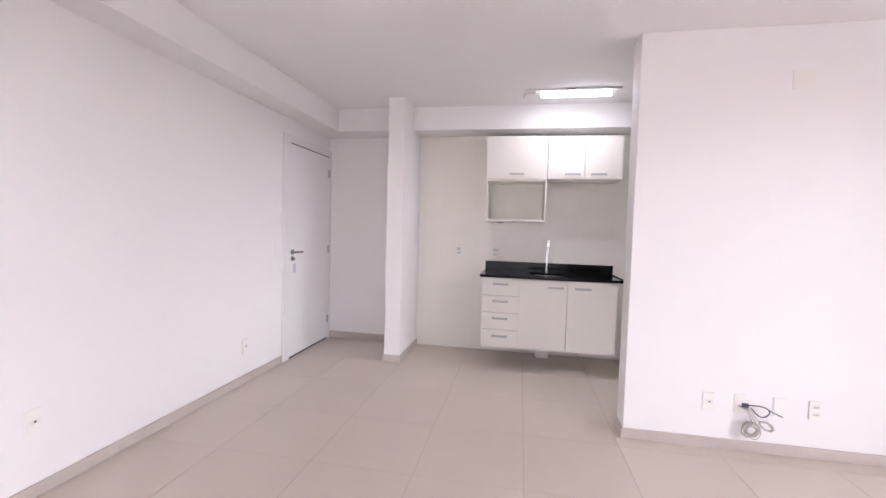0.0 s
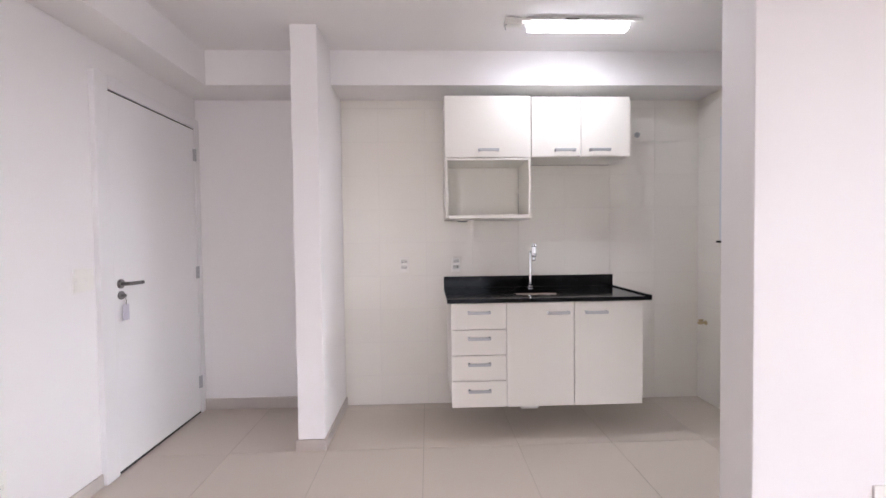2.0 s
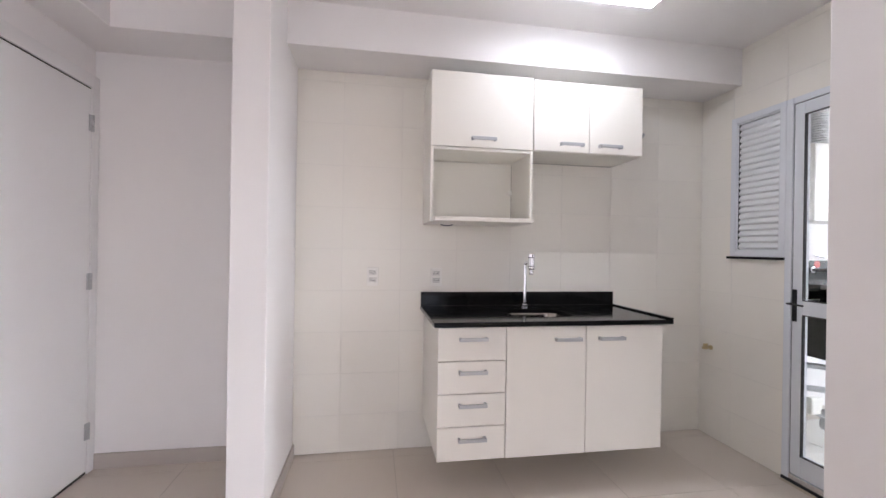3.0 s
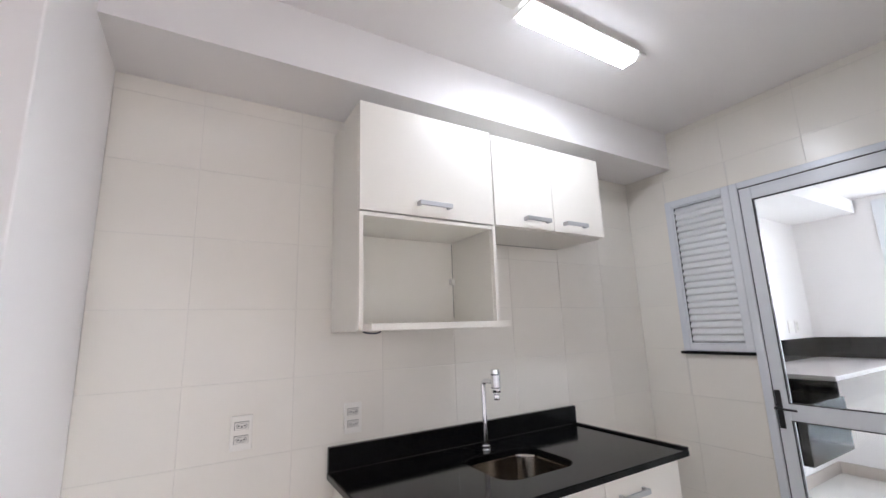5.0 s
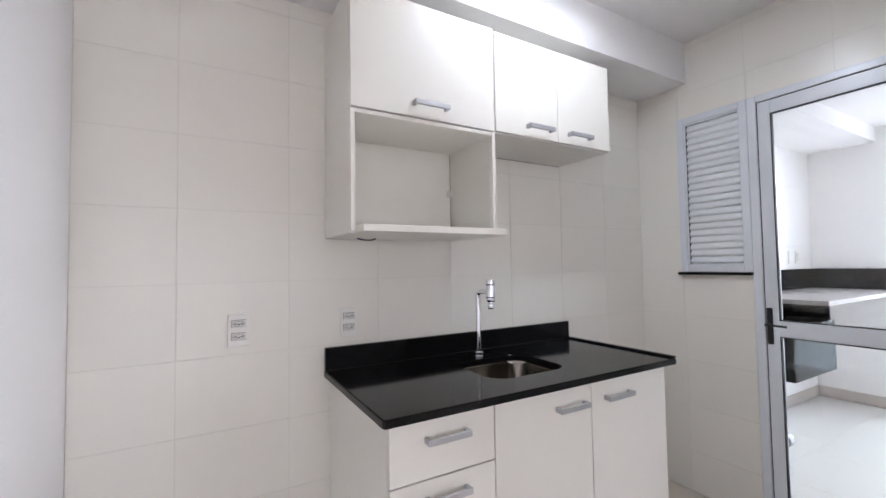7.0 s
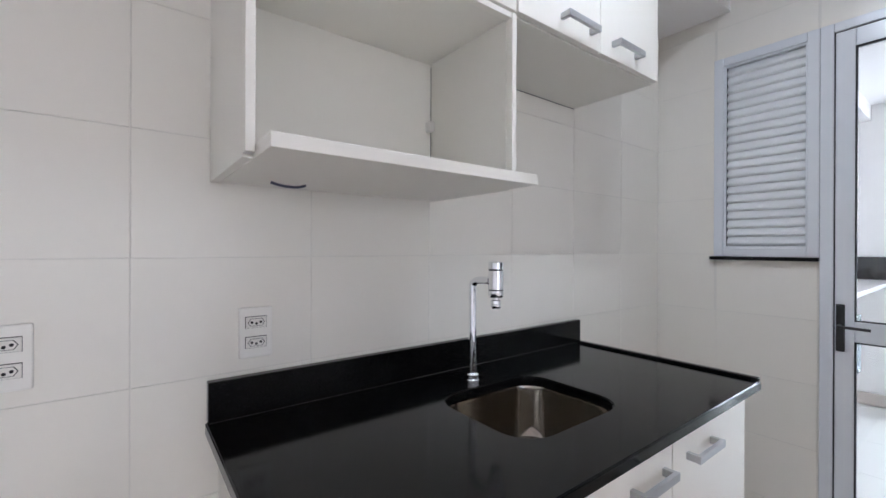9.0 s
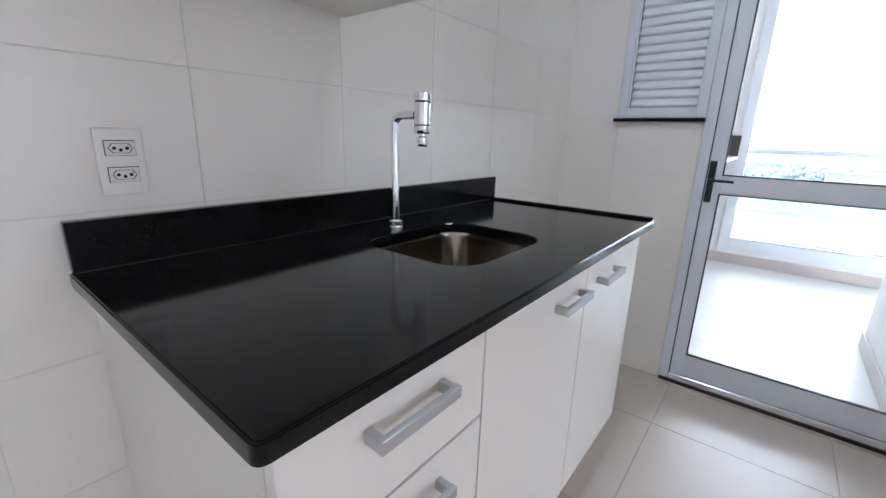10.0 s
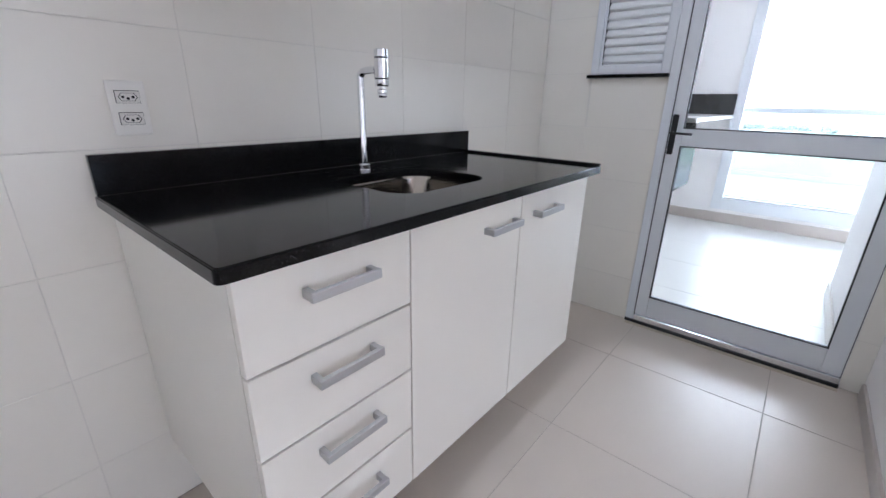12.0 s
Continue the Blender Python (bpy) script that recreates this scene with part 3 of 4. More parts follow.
part("filter_head", lathe(bmesh.new(), [(0.018, 0.2460), (0.0205, 0.2500), (0.0205, 0.2640), (0.0192, 0.2650), (0.0192, 0.2670), (0.0205, 0.2680), (0.0205, 0.3180), (0.0192, 0.3190), (0.0192, 0.3220), (0.0205, 0.3230), (0.0205, 0.3400), (0.0165, 0.3430)], (hx, hy, 0)), CHROME, tap)
for rz in (0.2660, 0.3205):
    part("groove_ring", lathe(bmesh.new(), [(0.0198, rz - 0.0014), (0.0198, rz + 0.0014)], (hx, hy, 0)), BLACK, tap, "dark groove ring")
part("lever_notch", boxed(hx - 0.003, hx + 0.003, hy - 0.0212, hy - 0.016, 0.3240, 0.3405, bevel=0.001, segments=1), BLACK, tap, "dark notch in the turning cap")
part("nozzle", lathe(bmesh.new(), [(0.0115, 0.2160), (0.0135, 0.2190), (0.0135, 0.2260), (0.0118, 0.2270), (0.0135, 0.2290), (0.0135, 0.2370), (0.0075, 0.2400), (0.0075, 0.2470)], (hx, hy, 0)), CHROME, tap)

# wall cabinets
UY = 4.22


def wall_cab(place, label):
    return thing("wall_cabinet", place, label, "cabinet", "white cabinets above the sink")


ux = -0.352
u = wall_cab((ux, UY, 1.436), "white wall cabinet with lift-up door above an open niche")
D = NORTH - 0.001 - UY
for name, a, b, c, d, e, f in (("side_panel", 0, 0.016, 0.02, D, 0.0, 0.857), ("side_panel", 0.588, 0.604, 0.02, D, 0.0, 0.857), ("top_panel", 0.0165, 0.5875, 0.02, D, 0.841, 0.857), ("niche_top", 0.0165, 0.5875, 0.02, D, 0.412, 0.428), ("back_panel", 0.0165, 0.5875, D - 0.006, D, 0.024, 0.4115)):
    part(name, boxed(a, b, c, d, e, f, bevel=0.0008, segments=1), CARCASS, u)
part("edge_strip", boxed(0.0, 0.015, 0.0, 0.0195, 0.006, 0.424, bevel=0.001), LAMINATE, u)
part("edge_strip", boxed(0.589, 0.604, 0.0, 0.0195, 0.024, 0.424, bevel=0.001), LAMINATE, u)
part("edge_strip", boxed(0.0155, 0.5885, 0.002, 0.0195, 0.410, 0.424, bevel=0.001), LAMINATE, u)
d = part("door", boxed(0.001, 0.603, 0.0, 0.018, 0.430, 0.857, bevel=0.0015), LAMINATE, u)
bar_handle(d, -0.048 - ux, 0, 1.914 - 1.436)
part("shelf", boxed(0.017, 0.590, -0.078, D - 0.007, 0.0, 0.023, bevel=0.0015), LAMINATE, u, "deep projecting shelf board")
for xx in (0.017, 0.566):
    part("bracket", boxed(xx, xx + 0.02, D - 0.03, D - 0.006, 0.205, 0.235, bevel=0.003), PLASTIC, u, "small white plastic mounting bracket")
# Dark strip laid in the corner to paint the shade of a gap.
part("dark_line", boxed(0.5862, 0.5874, D - 0.0075, D - 0.0062, 0.05, 0.405), GRAPHITE_GAP, u, "thin dark strip for the shaded gap in the niche corner")
bm = tube(bmesh.new(), [(0.10, D - 0.10, -0.003), (0.125, D - 0.106, -0.009), (0.155, D - 0.104, -0.009), (0.175, D - 0.10, -0.003)], 0.003, 8)
part("loose_wire", bm, CABLE_DARK, u, "short dark wire end below the shelf")
vx = 0.256
u = wall_cab((vx, UY, 1.866), "white wall cabinet with two hinged doors")
for name, a, b, c, d, e, f in (("side_panel", 0, 0.016, 0.02, D, 0.0, 0.42), ("side_panel", 0.688, 0.704, 0.02, D, 0.0, 0.42), ("top_panel", 0.0165, 0.6875, 0.02, D, 0.404, 0.42), ("bottom_panel", 0.0165, 0.6875, 0.02, D, 0.0, 0.016), ("back_panel", 0.0165, 0.6875, D - 0.006, D, 0.0165, 0.4035)):
    part(name, boxed(a, b, c, d, e, f, bevel=0.0008, segments=1), CARCASS, u)
# Dark strip under the rear edge deepens the shade there by colour.
part("dark_line", boxed(0.004, 0.70, D - 0.003, D - 0.0005, -0.0016, -0.0002), GRAPHITE_GAP, u, "thin dark strip for the shade along the wall")
for x0, x1, hx in ((0.258, 0.606, 0.492), (0.610, 0.959, 0.74)):
    d = part("door", boxed(x0 - vx, x1 - vx, 0.0, 0.018, 0.003, 0.42, bevel=0.0015), LAMINATE, u)
    bar_handle(d, hx - vx, 0, 1.912 - 1.866)

# ceiling lamp
lamp = thing("ceiling_lamp", (0.41, 3.79, CEILING), "lit fluorescent batten with ribbed diffuser on the ceiling", "ceiling lamp")
part("base", boxed(-0.41, 0.42, 0.005, 0.05, -0.018, 0, bevel=0.004), PLASTIC, lamp)
part("end_cap", boxed(-0.415, -0.31, 0.0, 0.05, -0.042, -0.0185, bevel=0.006), PLASTIC, lamp)
# Tray added over the diffuser to shade the ceiling; the batten has none.
part("glow_shield", boxed(-0.275, 0.348, -0.012, 0.098, -0.0235, -0.0185, bevel=0.001, segments=1), PLASTIC, lamp, "flat white tray added to keep glow off the ceiling")
part("clip", boxed(-0.05, 0.03, 0.0, 0.02, -0.0185, -0.004, bevel=0.002), STEEL, lamp, "metal holding clip")
bm = bmesh.new()
ribs = 44
prof = [(0.002, -0.024), (0.0, -0.038), (0.012, -0.053), (0.074, -0.053), (0.086, -0.038), (0.084, -0.024)]
rings = []
for i in range(2 * ribs + 1):
    k = 0.0 if i % 2 else 0.0022
    x = -0.262 + 0.598 * i / (2 * ribs)
    rings.append([bm.verts.new((x, y + (k if y > 0.04 else -k), z - k * (z < -0.05))) for y, z in prof])
for a, b in zip(rings, rings[1:]):
    for i in (0, 1, 3, 4):
        bm.faces.new((a[i], a[i + 1], b[i + 1], b[i]))
bm.faces.new(rings[0])
bm.faces.new(rings[-1])
part("diffuser", bm, GLOW_SIDE, lamp, "glowing ribbed diffuser sides")
bm = bmesh.new()
rows = []
for i in range(2 * ribs + 1):
    k = 0.0 if i % 2 else 0.0022
    x = -0.262 + 0.598 * i / (2 * ribs)
    rows.append([bm.verts.new((x, y, -0.0532 - k)) for y in (0.0115, 0.0745)])
for a, b in zip(rows, rows[1:]):
    bm.faces.new((a[0], a[1], b[1], b[0]))
part("lens", bm, GLOW, lamp, "brightly lit ribbed lens")
part("wire", tube(bmesh.new(), [(-0.40, 0.01, -0.04), (-0.415, 0.004, -0.052), (-0.412, 0.0, -0.078)], 0.002, 6), CABLE_DARK, lamp)


# sockets, switches
def wall_plate(name, place, turn, label, modules, w=0.072, h=0.116, blank=False, crisp=True):
    """A plate on a wall; local y points out of the wall towards -y before turning."""
    t = thing(name, place, label, "socket" if not blank else "wall plate", "wall plates", turn)
    part("plate", boxed(-w / 2, w / 2, -0.009, 0, -h / 2, h / 2, bevel=0.003), AGED if h == w else PLASTIC, t)
    for mx, mz, vertical in modules:
        m = part("socket_insert", boxed(mx - 0.0222, mx + 0.0222, -0.0115, -0.009, mz - 0.0125, mz + 0.0125, bevel=0.001, segments=1), PLASTIC_INSET, t)
        if not crisp:
            if len(modules) == 1:
                part("jack", boxed(mx - 0.005, mx + 0.005, -0.0125, -0.0112, mz - 0.0045, mz + 0.0045, bevel=0.0006, segments=1), HOLE, m, "small dark jack")
            else:
                slots = bmesh.new()
                for px, pz in ((-0.0095, 0.0), (0, -0.003), (0.0095, 0.0)):
                    lathe(slots, [(0.0024, -0.0122), (0.0024, -0.0112)], (mx + px, 0, mz + pz), "y", 10)
                part("pin_holes", slots, HOLE, m)
            continue
        part("joint", boxed(mx - 0.0236, mx + 0.0228, -0.0096, -0.0088, mz - 0.0130, mz + 0.0139), GRAPHITE_GAP, m, "thin dark joint round the insert")
        ring = bmesh.new()
        shape = [(0.0185, 0.0), (0.0125, 0.0085), (-0.0125, 0.0085), (-0.0185, 0.0), (-0.0125, -0.0085), (0.0125, -0.0085)]
        loops = [[ring.verts.new((mx + k * px, y, mz + k * pz)) for px, pz in shape] for k, y in ((1.0, -0.0114), (1.0, -0.0119), (0.91, -0.0119), (0.91, -0.0114))]
        for la, lb in zip(loops, loops[1:]):
            for q in range(6):
                ring.faces.new((la[q], la[(q + 1) % 6], lb[(q + 1) % 6], lb[q]))
        part("socket_rim", ring, GRAPHITE_GAP, m)
        bm = bmesh.new()
        for px, pz in ((-0.0095, 0.0), (0, -0.003), (0.0095, 0.0)):
            lathe(bm, [(0.003, -0.0122), (0.003, -0.0112)], (mx + px, 0, mz + pz), "y", 10)
        part("pin_holes", bm, HOLE, m)
    return t


double = [(0, 0.0235, 0), (0, -0.0225, 0)]
wall_plate("power_outlet", (-0.664, NORTH, 1.10), 0, "white double power outlet on the kitchen tiles", double)
wall_plate("power_outlet", (-0.259, NORTH, 1.098), 0, "white double power outlet above the worktop", double)
single = [(0, 0, 0)]
wall_plate("power_outlet", (1.222, STUB_S, 0.298), 0, "white wall outlet with a small dark jack", single, crisp=False)
wall_plate("blank_plate", (1.400, STUB_S, 0.302), 0, "white wall plate with cables coming out", [], blank=True)
wall_plate("blank_plate", (1.618, STUB_S, 0.300), 0, "white blank wall plate above the skirting", [], blank=True)
wall_plate("power_outlet", (1.812, STUB_S, 0.299), 0, "white double power outlet above the skirting", double, crisp=False)
wall_plate("blank_plate", (1.630, STUB_S, 2.285), 0, "square beige blank cover high on the wall", [], 0.118, 0.118, True)
wall_plate("power_outlet", (LEFT, 1.49, 0.372), 90, "white wall outlet on the living room wall", single, 0.075, 0.12, crisp=False)
wall_plate("power_outlet", (LEFT, 3.03, 0.31), 90, "white wall outlet beside the entrance", single, 0.075, 0.12, crisp=False)
t = wall_plate("light_switch", (LEFT, 3.487, 1.115), 90, "white double light switch beside the entrance door", [], 0.125, 0.118, True)
for sx in (-0.03, 0.03):
    part("rocker", boxed(sx - 0.022, sx + 0.022, -0.013, -0.009, -0.013, 0.013, bevel=0.002), PLASTIC, t)
for ox in (3.95, 4.09):
    wall_plate("power_outlet", (ox, B_NORTH, 1.345), 0, "white outlet above the laundry counter", double if ox > 4 else [])

# cable bundle hanging from the plate
coil = thing("cable_coil", (1.452, STUB_S - 0.03, 0.168), "coil of cream and dark cable hanging from a wall plate", "cable")
rng = random.Random(5)
pts = []
for k in range(90):
    a = k * 0.63
    r = 0.037 + 0.010 * math.sin(k * 0.53) + 0.004 * math.sin(k * 1.7)
    pts.append((r * math.cos(a) + 0.008 * math.sin(k * 0.19), -0.014 + 0.014 * math.sin(k * 0.31), r * 1.05 * math.sin(a) - 0.012))
part("coil", tube(bmesh.new(), pts, 0.0030, 8, 4), CABLE, coil, "bundled greyish cream cable")
pts = [(0.075 + 0.034 * math.cos(a * 0.7) + 0.007 * math.sin(2.3 * a), -0.02 + 0.01 * math.sin(2 * a), 0.022 + 0.024 * math.sin(a * 0.7) - 0.014 * math.cos(a * 0.7) + 0.004 * math.sin(3 * a)) for a in range(30)]
part("loop", tube(bmesh.new(), pts, 0.0030, 8, 4), CABLE, coil, "second loop of cream cable")
part("dark_cable", tube(bmesh.new(), [(-0.03, -0.005, 0.137), (0.03, -0.025, 0.145), (0.07, -0.03, 0.135), (0.086, -0.028, 0.11), (0.07, -0.024, 0.085), (0.042, -0.02, 0.077), (0.01, -0.022, 0.10), (-0.012, -0.018, 0.128)], 0.0033, 8), CABLE_DARK, coil, "dark blue cable loop")
part("dark_tail", tube(bmesh.new(), [(0.066, -0.026, 0.138), (0.10, -0.02, 0.115), (0.135, -0.012, 0.098), (0.168, -0.008, 0.084)], 0.0028, 8), CABLE_DARK, coil, "loose dark cable end")
for dx in (0.0, 0.012, 0.026):
    part("lead", tube(bmesh.new(), [(-0.062 + dx * 0.6, 0.022, 0.12), (-0.038 + dx, -0.012, 0.112), (-0.018 + dx, -0.015, 0.078), (0.004 + 1.6 * dx, -0.012, 0.035)], 0.0026, 8), CABLE, coil)
part("plug", boxed(-0.052, -0.018, -0.012, 0.010, 0.122, 0.146, bevel=0.004), CABLE_DARK, coil, "dark cable plug")

# gas valve and wall stub
gv = thing("gas_valve", (EAST, 4.455, 0.62), "small brass gas valve on the tiled wall", "valve")
bm = tube(bmesh.new(), [(0, 0, 0), (-0.03, 0, 0), (-0.065, 0, 0)], 0.009, 12)
lathe(bm, [(0.017, -0.006), (0.017, 0.0)], (0, 0, 0), "x", 16)
lathe(bm, [(0.013, -0.055), (0.013, -0.030)], (0, 0, 0), "x", 6)
part("body", bm, BRASS, gv)
part("lever", boxed(-0.060, -0.025, -0.006, 0.006, 0.012, 0.028, bevel=0.003), BRASS, gv)
wv = thing("pipe_stub", (1.185, NORTH, 2.10), "capped metal pipe stub on the tiled wall", "pipe")
part("cap", lathe(bmesh.new(), [(0.022, 0.0), (0.022, -0.004), (0.011, -0.006), (0.011, -0.03), (0.008, -0.034)], (0, 0, 0), "y", 16), SATIN, wv)

# ---- laundry balcony ----
CT = 1.046
lc = thing("laundry_counter", (2.77, 3.98, 0.92), "grey granite laundry counter with tall black upstand", "counter")


def in_lc(x0, x1, y0, y1, z0, z1, bevel=0.002):
    return boxed(x0 - 2.77, x1 - 2.77, y0 - 3.98, y1 - 3.98, z0 - 0.92, z1 - 0.92, bevel=bevel)


part("slab", in_lc(2.77, B_EAST - 0.013, 3.98, B_NORTH - 0.013, CT - 0.03, CT), LAUNDRY, lc, "pale grey granite slab")
part("end_panel", in_lc(2.77, 2.79, 3.982, B_NORTH - 0.013, 0.915, CT - 0.0305), GRANITE, lc)
part("upstand", in_lc(1.84, B_EAST - 0.014, B_NORTH - 0.022, B_NORTH - 0.001, CT + 0.0005, 1.235), GRANITE, lc)
part("upstand", in_lc(B_EAST - 0.022, B_EAST - 0.001, 3.985, B_NORTH - 0.023, CT + 0.0005, 1.235), GRANITE, lc)
part("lower_upstand", in_lc(1.84, 2.769, B_NORTH - 0.02, B_NORTH - 0.001, 0.935, CT), GRANITE, lc)
tank = thing("laundry_tank", (2.16, 3.955, 0.615), "black granite laundry tank hung on the wall", "laundry sink")
bm = boxed(0, 0.02, 0, 0.63, 0, 0.315, bevel=0.002)
box(bm, 0.585, 0.605, 0, 0.63, 0, 0.315, 0.002)
box(bm, 0.021, 0.584, 0, 0.02, 0, 0.315, 0.002)
box(bm, 0.021, 0.584, 0.61, 0.63, 0, 0.315, 0.002)
part("sides", bm, GRANITE, tank)
part("bottom", boxed(0.021, 0.584, 0.021, 0.609, 0.0, 0.02), GRANITE, tank)
ltap = thing("laundry_tap", (2.69, B_NORTH - 0.02, 1.165), "chrome wall tap on a dark arm with a red tag", "tap")
part("flange", lathe(bmesh.new(), [(0.026, 0.0), (0.026, -0.006), (0.016, -0.010)], (0, 0, 0), "y", 18), CHROME, ltap)
part("arm", tube(bmesh.new(), [(0, -0.005, 0), (0.004, -0.06, -0.004), (0.012, -0.12, 0.006), (0.022, -0.17, 0.026)], 0.013, 12), BLACK, ltap, "dark curved arm")
head = lathe(bmesh.new(), [(0.012, -0.075), (0.014, -0.072), (0.014, -0.052), (0.020, -0.050), (0.021, -0.046), (0.021, 0.032), (0.017, 0.038)], (0, 0, 0), "z", 20)
bmesh.ops.rotate(head, cent=(0, 0, 0), matrix=Matrix.Rotation(radians(-24), 3, "Y"), verts=head.verts)
bmesh.ops.translate(head, vec=(0.028, -0.19, 0.028), verts=head.verts)
part("spout", head, CHROME, ltap)
tag_bm = lathe(bmesh.new(), [(0.016, -0.0015), (0.026, -0.0015), (0.026, 0.0015), (0.016, 0.0015)], (-0.03, -0.055, 0.042), "y", 20)
part("tag", tag_bm, RED, ltap, "round red paper tag")
part("tag_loop", tube(bmesh.new(), [(-0.03, -0.055, 0.066), (-0.012, -0.05, 0.03), (0.0, -0.045, 0.012)], 0.0015, 6), PLASTIC, ltap)
heater = thing("water_heater", (2.455, 4.40, 1.52), "white wall-mounted gas water heater", "water heater")
part("casing", boxed(0, 0.36, 0, 0.205, 0, 0.57, bevel=0.012), PLASTIC, heater)
part("display", boxed(0.155, 0.225, -0.002, 0.002, 0.05, 0.115, bevel=0.001, segments=1), PIPE, heater, "grey framed control panel")
part("screen", boxed(0.170, 0.210, -0.0032, -0.0022, 0.066, 0.102), PLASTIC, heater, "small white display")
part("emblem", lathe(bmesh.new(), [(0.013, -0.0005), (0.013, -0.004), (0.024, -0.004), (0.024, -0.0005)], (0.315, 0, 0.525), "y", 24), PIPE, heater, "round grey emblem")
for bz in (0.30, 0.175, 0.13):
    part("print_bar", boxed(0.27, 0.335, -0.0015, 0.001, bz, bz + 0.008), PLASTIC_INSET, heater, "faint printed bar")
part("badge", boxed(0.302, 0.328, -0.0015, 0.002, 0.40, 0.485, bevel=0.001, segments=1), PIPE, heater, "pale blue-grey sticker")
bm = bmesh.new()
for i in range(14):
    lathe(bm, [(0.05, 0.57 + i * 0.018), (0.056, 0.577 + i * 0.018), (0.05, 0.588 + i * 0.018)], (0.17, 0.11, 0), "z", 20)
part("flue", bm, DUCT, heater, "crinkled aluminium flue")
part("hose", tube(bmesh.new(), [(0.27, 0.08, 0.0), (0.275, 0.07, -0.05), (0.34, 0.09, -0.13), (0.43, 0.14, -0.21), (0.40, 0.18, -0.255), (0.25, 0.19, -0.24)], 0.009, 10), CHROME, heater, "braided metal hose")
part("hose_nut", lathe(bmesh.new(), [(0.015, -0.03), (0.015, 0.0)], (0.27, 0.08, 0), "z", 6), CHROME, heater)
box_w = thing("wall_box", (2.72, B_NORTH, 0.115), "small white plastic box on the balcony wall", "wall box")
part("body", boxed(-0.05, 0.05, -0.045, -0.0005, -0.065, 0.065, bevel=0.006), PLASTIC, box_w)
part("cover", boxed(-0.044, 0.044, -0.050, -0.0455, -0.058, 0.058, bevel=0.003, segments=1), PLASTIC, box_w)
drain = thing("drain_pipe", (2.48, 4.18, 0.03), "grey waste pipes and trap under the laundry tank", "pipe")
part("downpipe", lathe(bmesh.new(), [(0.022, -0.029), (0.022, 0.36), (0.028, 0.362), (0.028, 0.40), (0.022, 0.402), (0.022, 0.583)]), PIPE, drain)
bm = boxed(-0.165, -0.015, -0.065, 0.065, 0.075, 0.160, bevel=0.024, segments=3)
box(bm, -0.172, -0.008, -0.071, 0.071, 0.160, 0.169, 0.003)
box(bm, -0.158, -0.022, -0.058, 0.058, 0.169, 0.215, 0.018)
part("trap", bm, PIPE, drain, "squat grey trap box with a flanged lid")
part("neck", lathe(bmesh.new(), [(0.030, 0.215), (0.030, 0.245), (0.022, 0.25), (0.022, 0.30), (0.030, 0.302), (0.030, 0.335), (0.024, 0.338)], (-0.115, 0, 0)), CHROME, drain)
part("seal", lathe(bmesh.new(), [(0.0225, 0.252), (0.027, 0.256), (0.027, 0.278), (0.0225, 0.282)], (-0.115, 0, 0)), RUST, drain, "rusty red seal ring")
part("elbow", tube(bmesh.new(), [(-0.36, 0.30, 0.50), (-0.27, 0.10, 0.505), (-0.19, 0.02, 0.505), (-0.135, 0.0, 0.485), (-0.116, 0.0, 0.43), (-0.115, 0.0, 0.32)], 0.019, 12), PIPE, drain)
part("elbow_collar", tube(bmesh.new(), [(-0.29, 0.145, 0.505), (-0.26, 0.085, 0.506)], 0.025, 14, 2), PIPE, drain)
part("branch", tube(bmesh.new(), [(-0.50, 0.10, 0.385), (-0.30, 0.05, 0.365), (-0.12, 0.01, 0.345)], 0.020, 12), PIPE, drain)
part("side_outlet", lathe(bmesh.new(), [(0.026, -0.01), (0.032, 0.0), (0.032, 0.035), (0.044, 0.037), (0.044, 0.075), (0.030, 0.077), (0.030, 0.115), (0.020, 0.12)], (-0.02, -0.02, 0.12), "x", 16), PIPE, drain)
part("hose", tube(bmesh.new(), [(0.075, 0.06, 0.585), (0.075, 0.04, 0.50), (0.10, 0.03, 0.43), (0.14, 0.03, 0.40), (0.165, 0.03, 0.43)], 0.010, 10), BLACK, drain, "black flexible hose")
part("hose_nut", lathe(bmesh.new(), [(0.018, 0.50), (0.018, 0.575), (0.013, 0.583)], (0.075, 0.055, 0), "z", 8), CHROME, drain)
bl = thing("balcony_lamp", (3.80, 3.55, B_CEIL), "round white balcony ceiling lamp", "ceiling lamp")
part("shade", lathe(bmesh.new(), [(0.15, 0), (0.155, -0.02), (0.15, -0.05), (0.11, -0.065), (0.03, -0.07)]), PLASTIC, bl)

# balcony glazing
gl = tagged(new("window_2"), "tall white-framed balcony glazing", "window", "", "structure")
GZ0, GZ1 = 0.136, 2.459
bm = bmesh.new()
gx0, gx1 = B_EAST - 0.02, B_EAST + 0.06
box(bm, gx0, gx1, 3.91, 3.999, GZ0, GZ1, 0.004)
box(bm, gx0, gx1, -2.4, 3.91, GZ0, 0.258, 0.004)
box(bm, gx0, gx1, -2.4, 3.91, 2.385, GZ1, 0.004)
for y in (2.45, 0.95, -0.55, -2.05):
    box(bm, gx0 + 0.004, gx1 - 0.004, y - 0.03, y + 0.03, 0.258, 2.385, 0.003)
part("window_frame", bm, ALU, gl)
part("track_line", boxed(gx0 - 0.002, gx0 + 0.01, -2.4, 3.91, 0.2585, 0.264), GASKET, gl, "dark seal under the glass")
for y0, y1 in ((2.47, 3.92), (0.97, 2.43), (-0.53, 0.93), (-2.03, -0.57)):
    pane("pane", gl, B_EAST + 0.016, B_EAST + 0.022, y0, y1, 0.25, 2.392)
rail = thing("balcony_railing", (B_EAST + 0.15, 0.8, 0.135), "white metal and glass balcony railing outside the glazing", "railing")
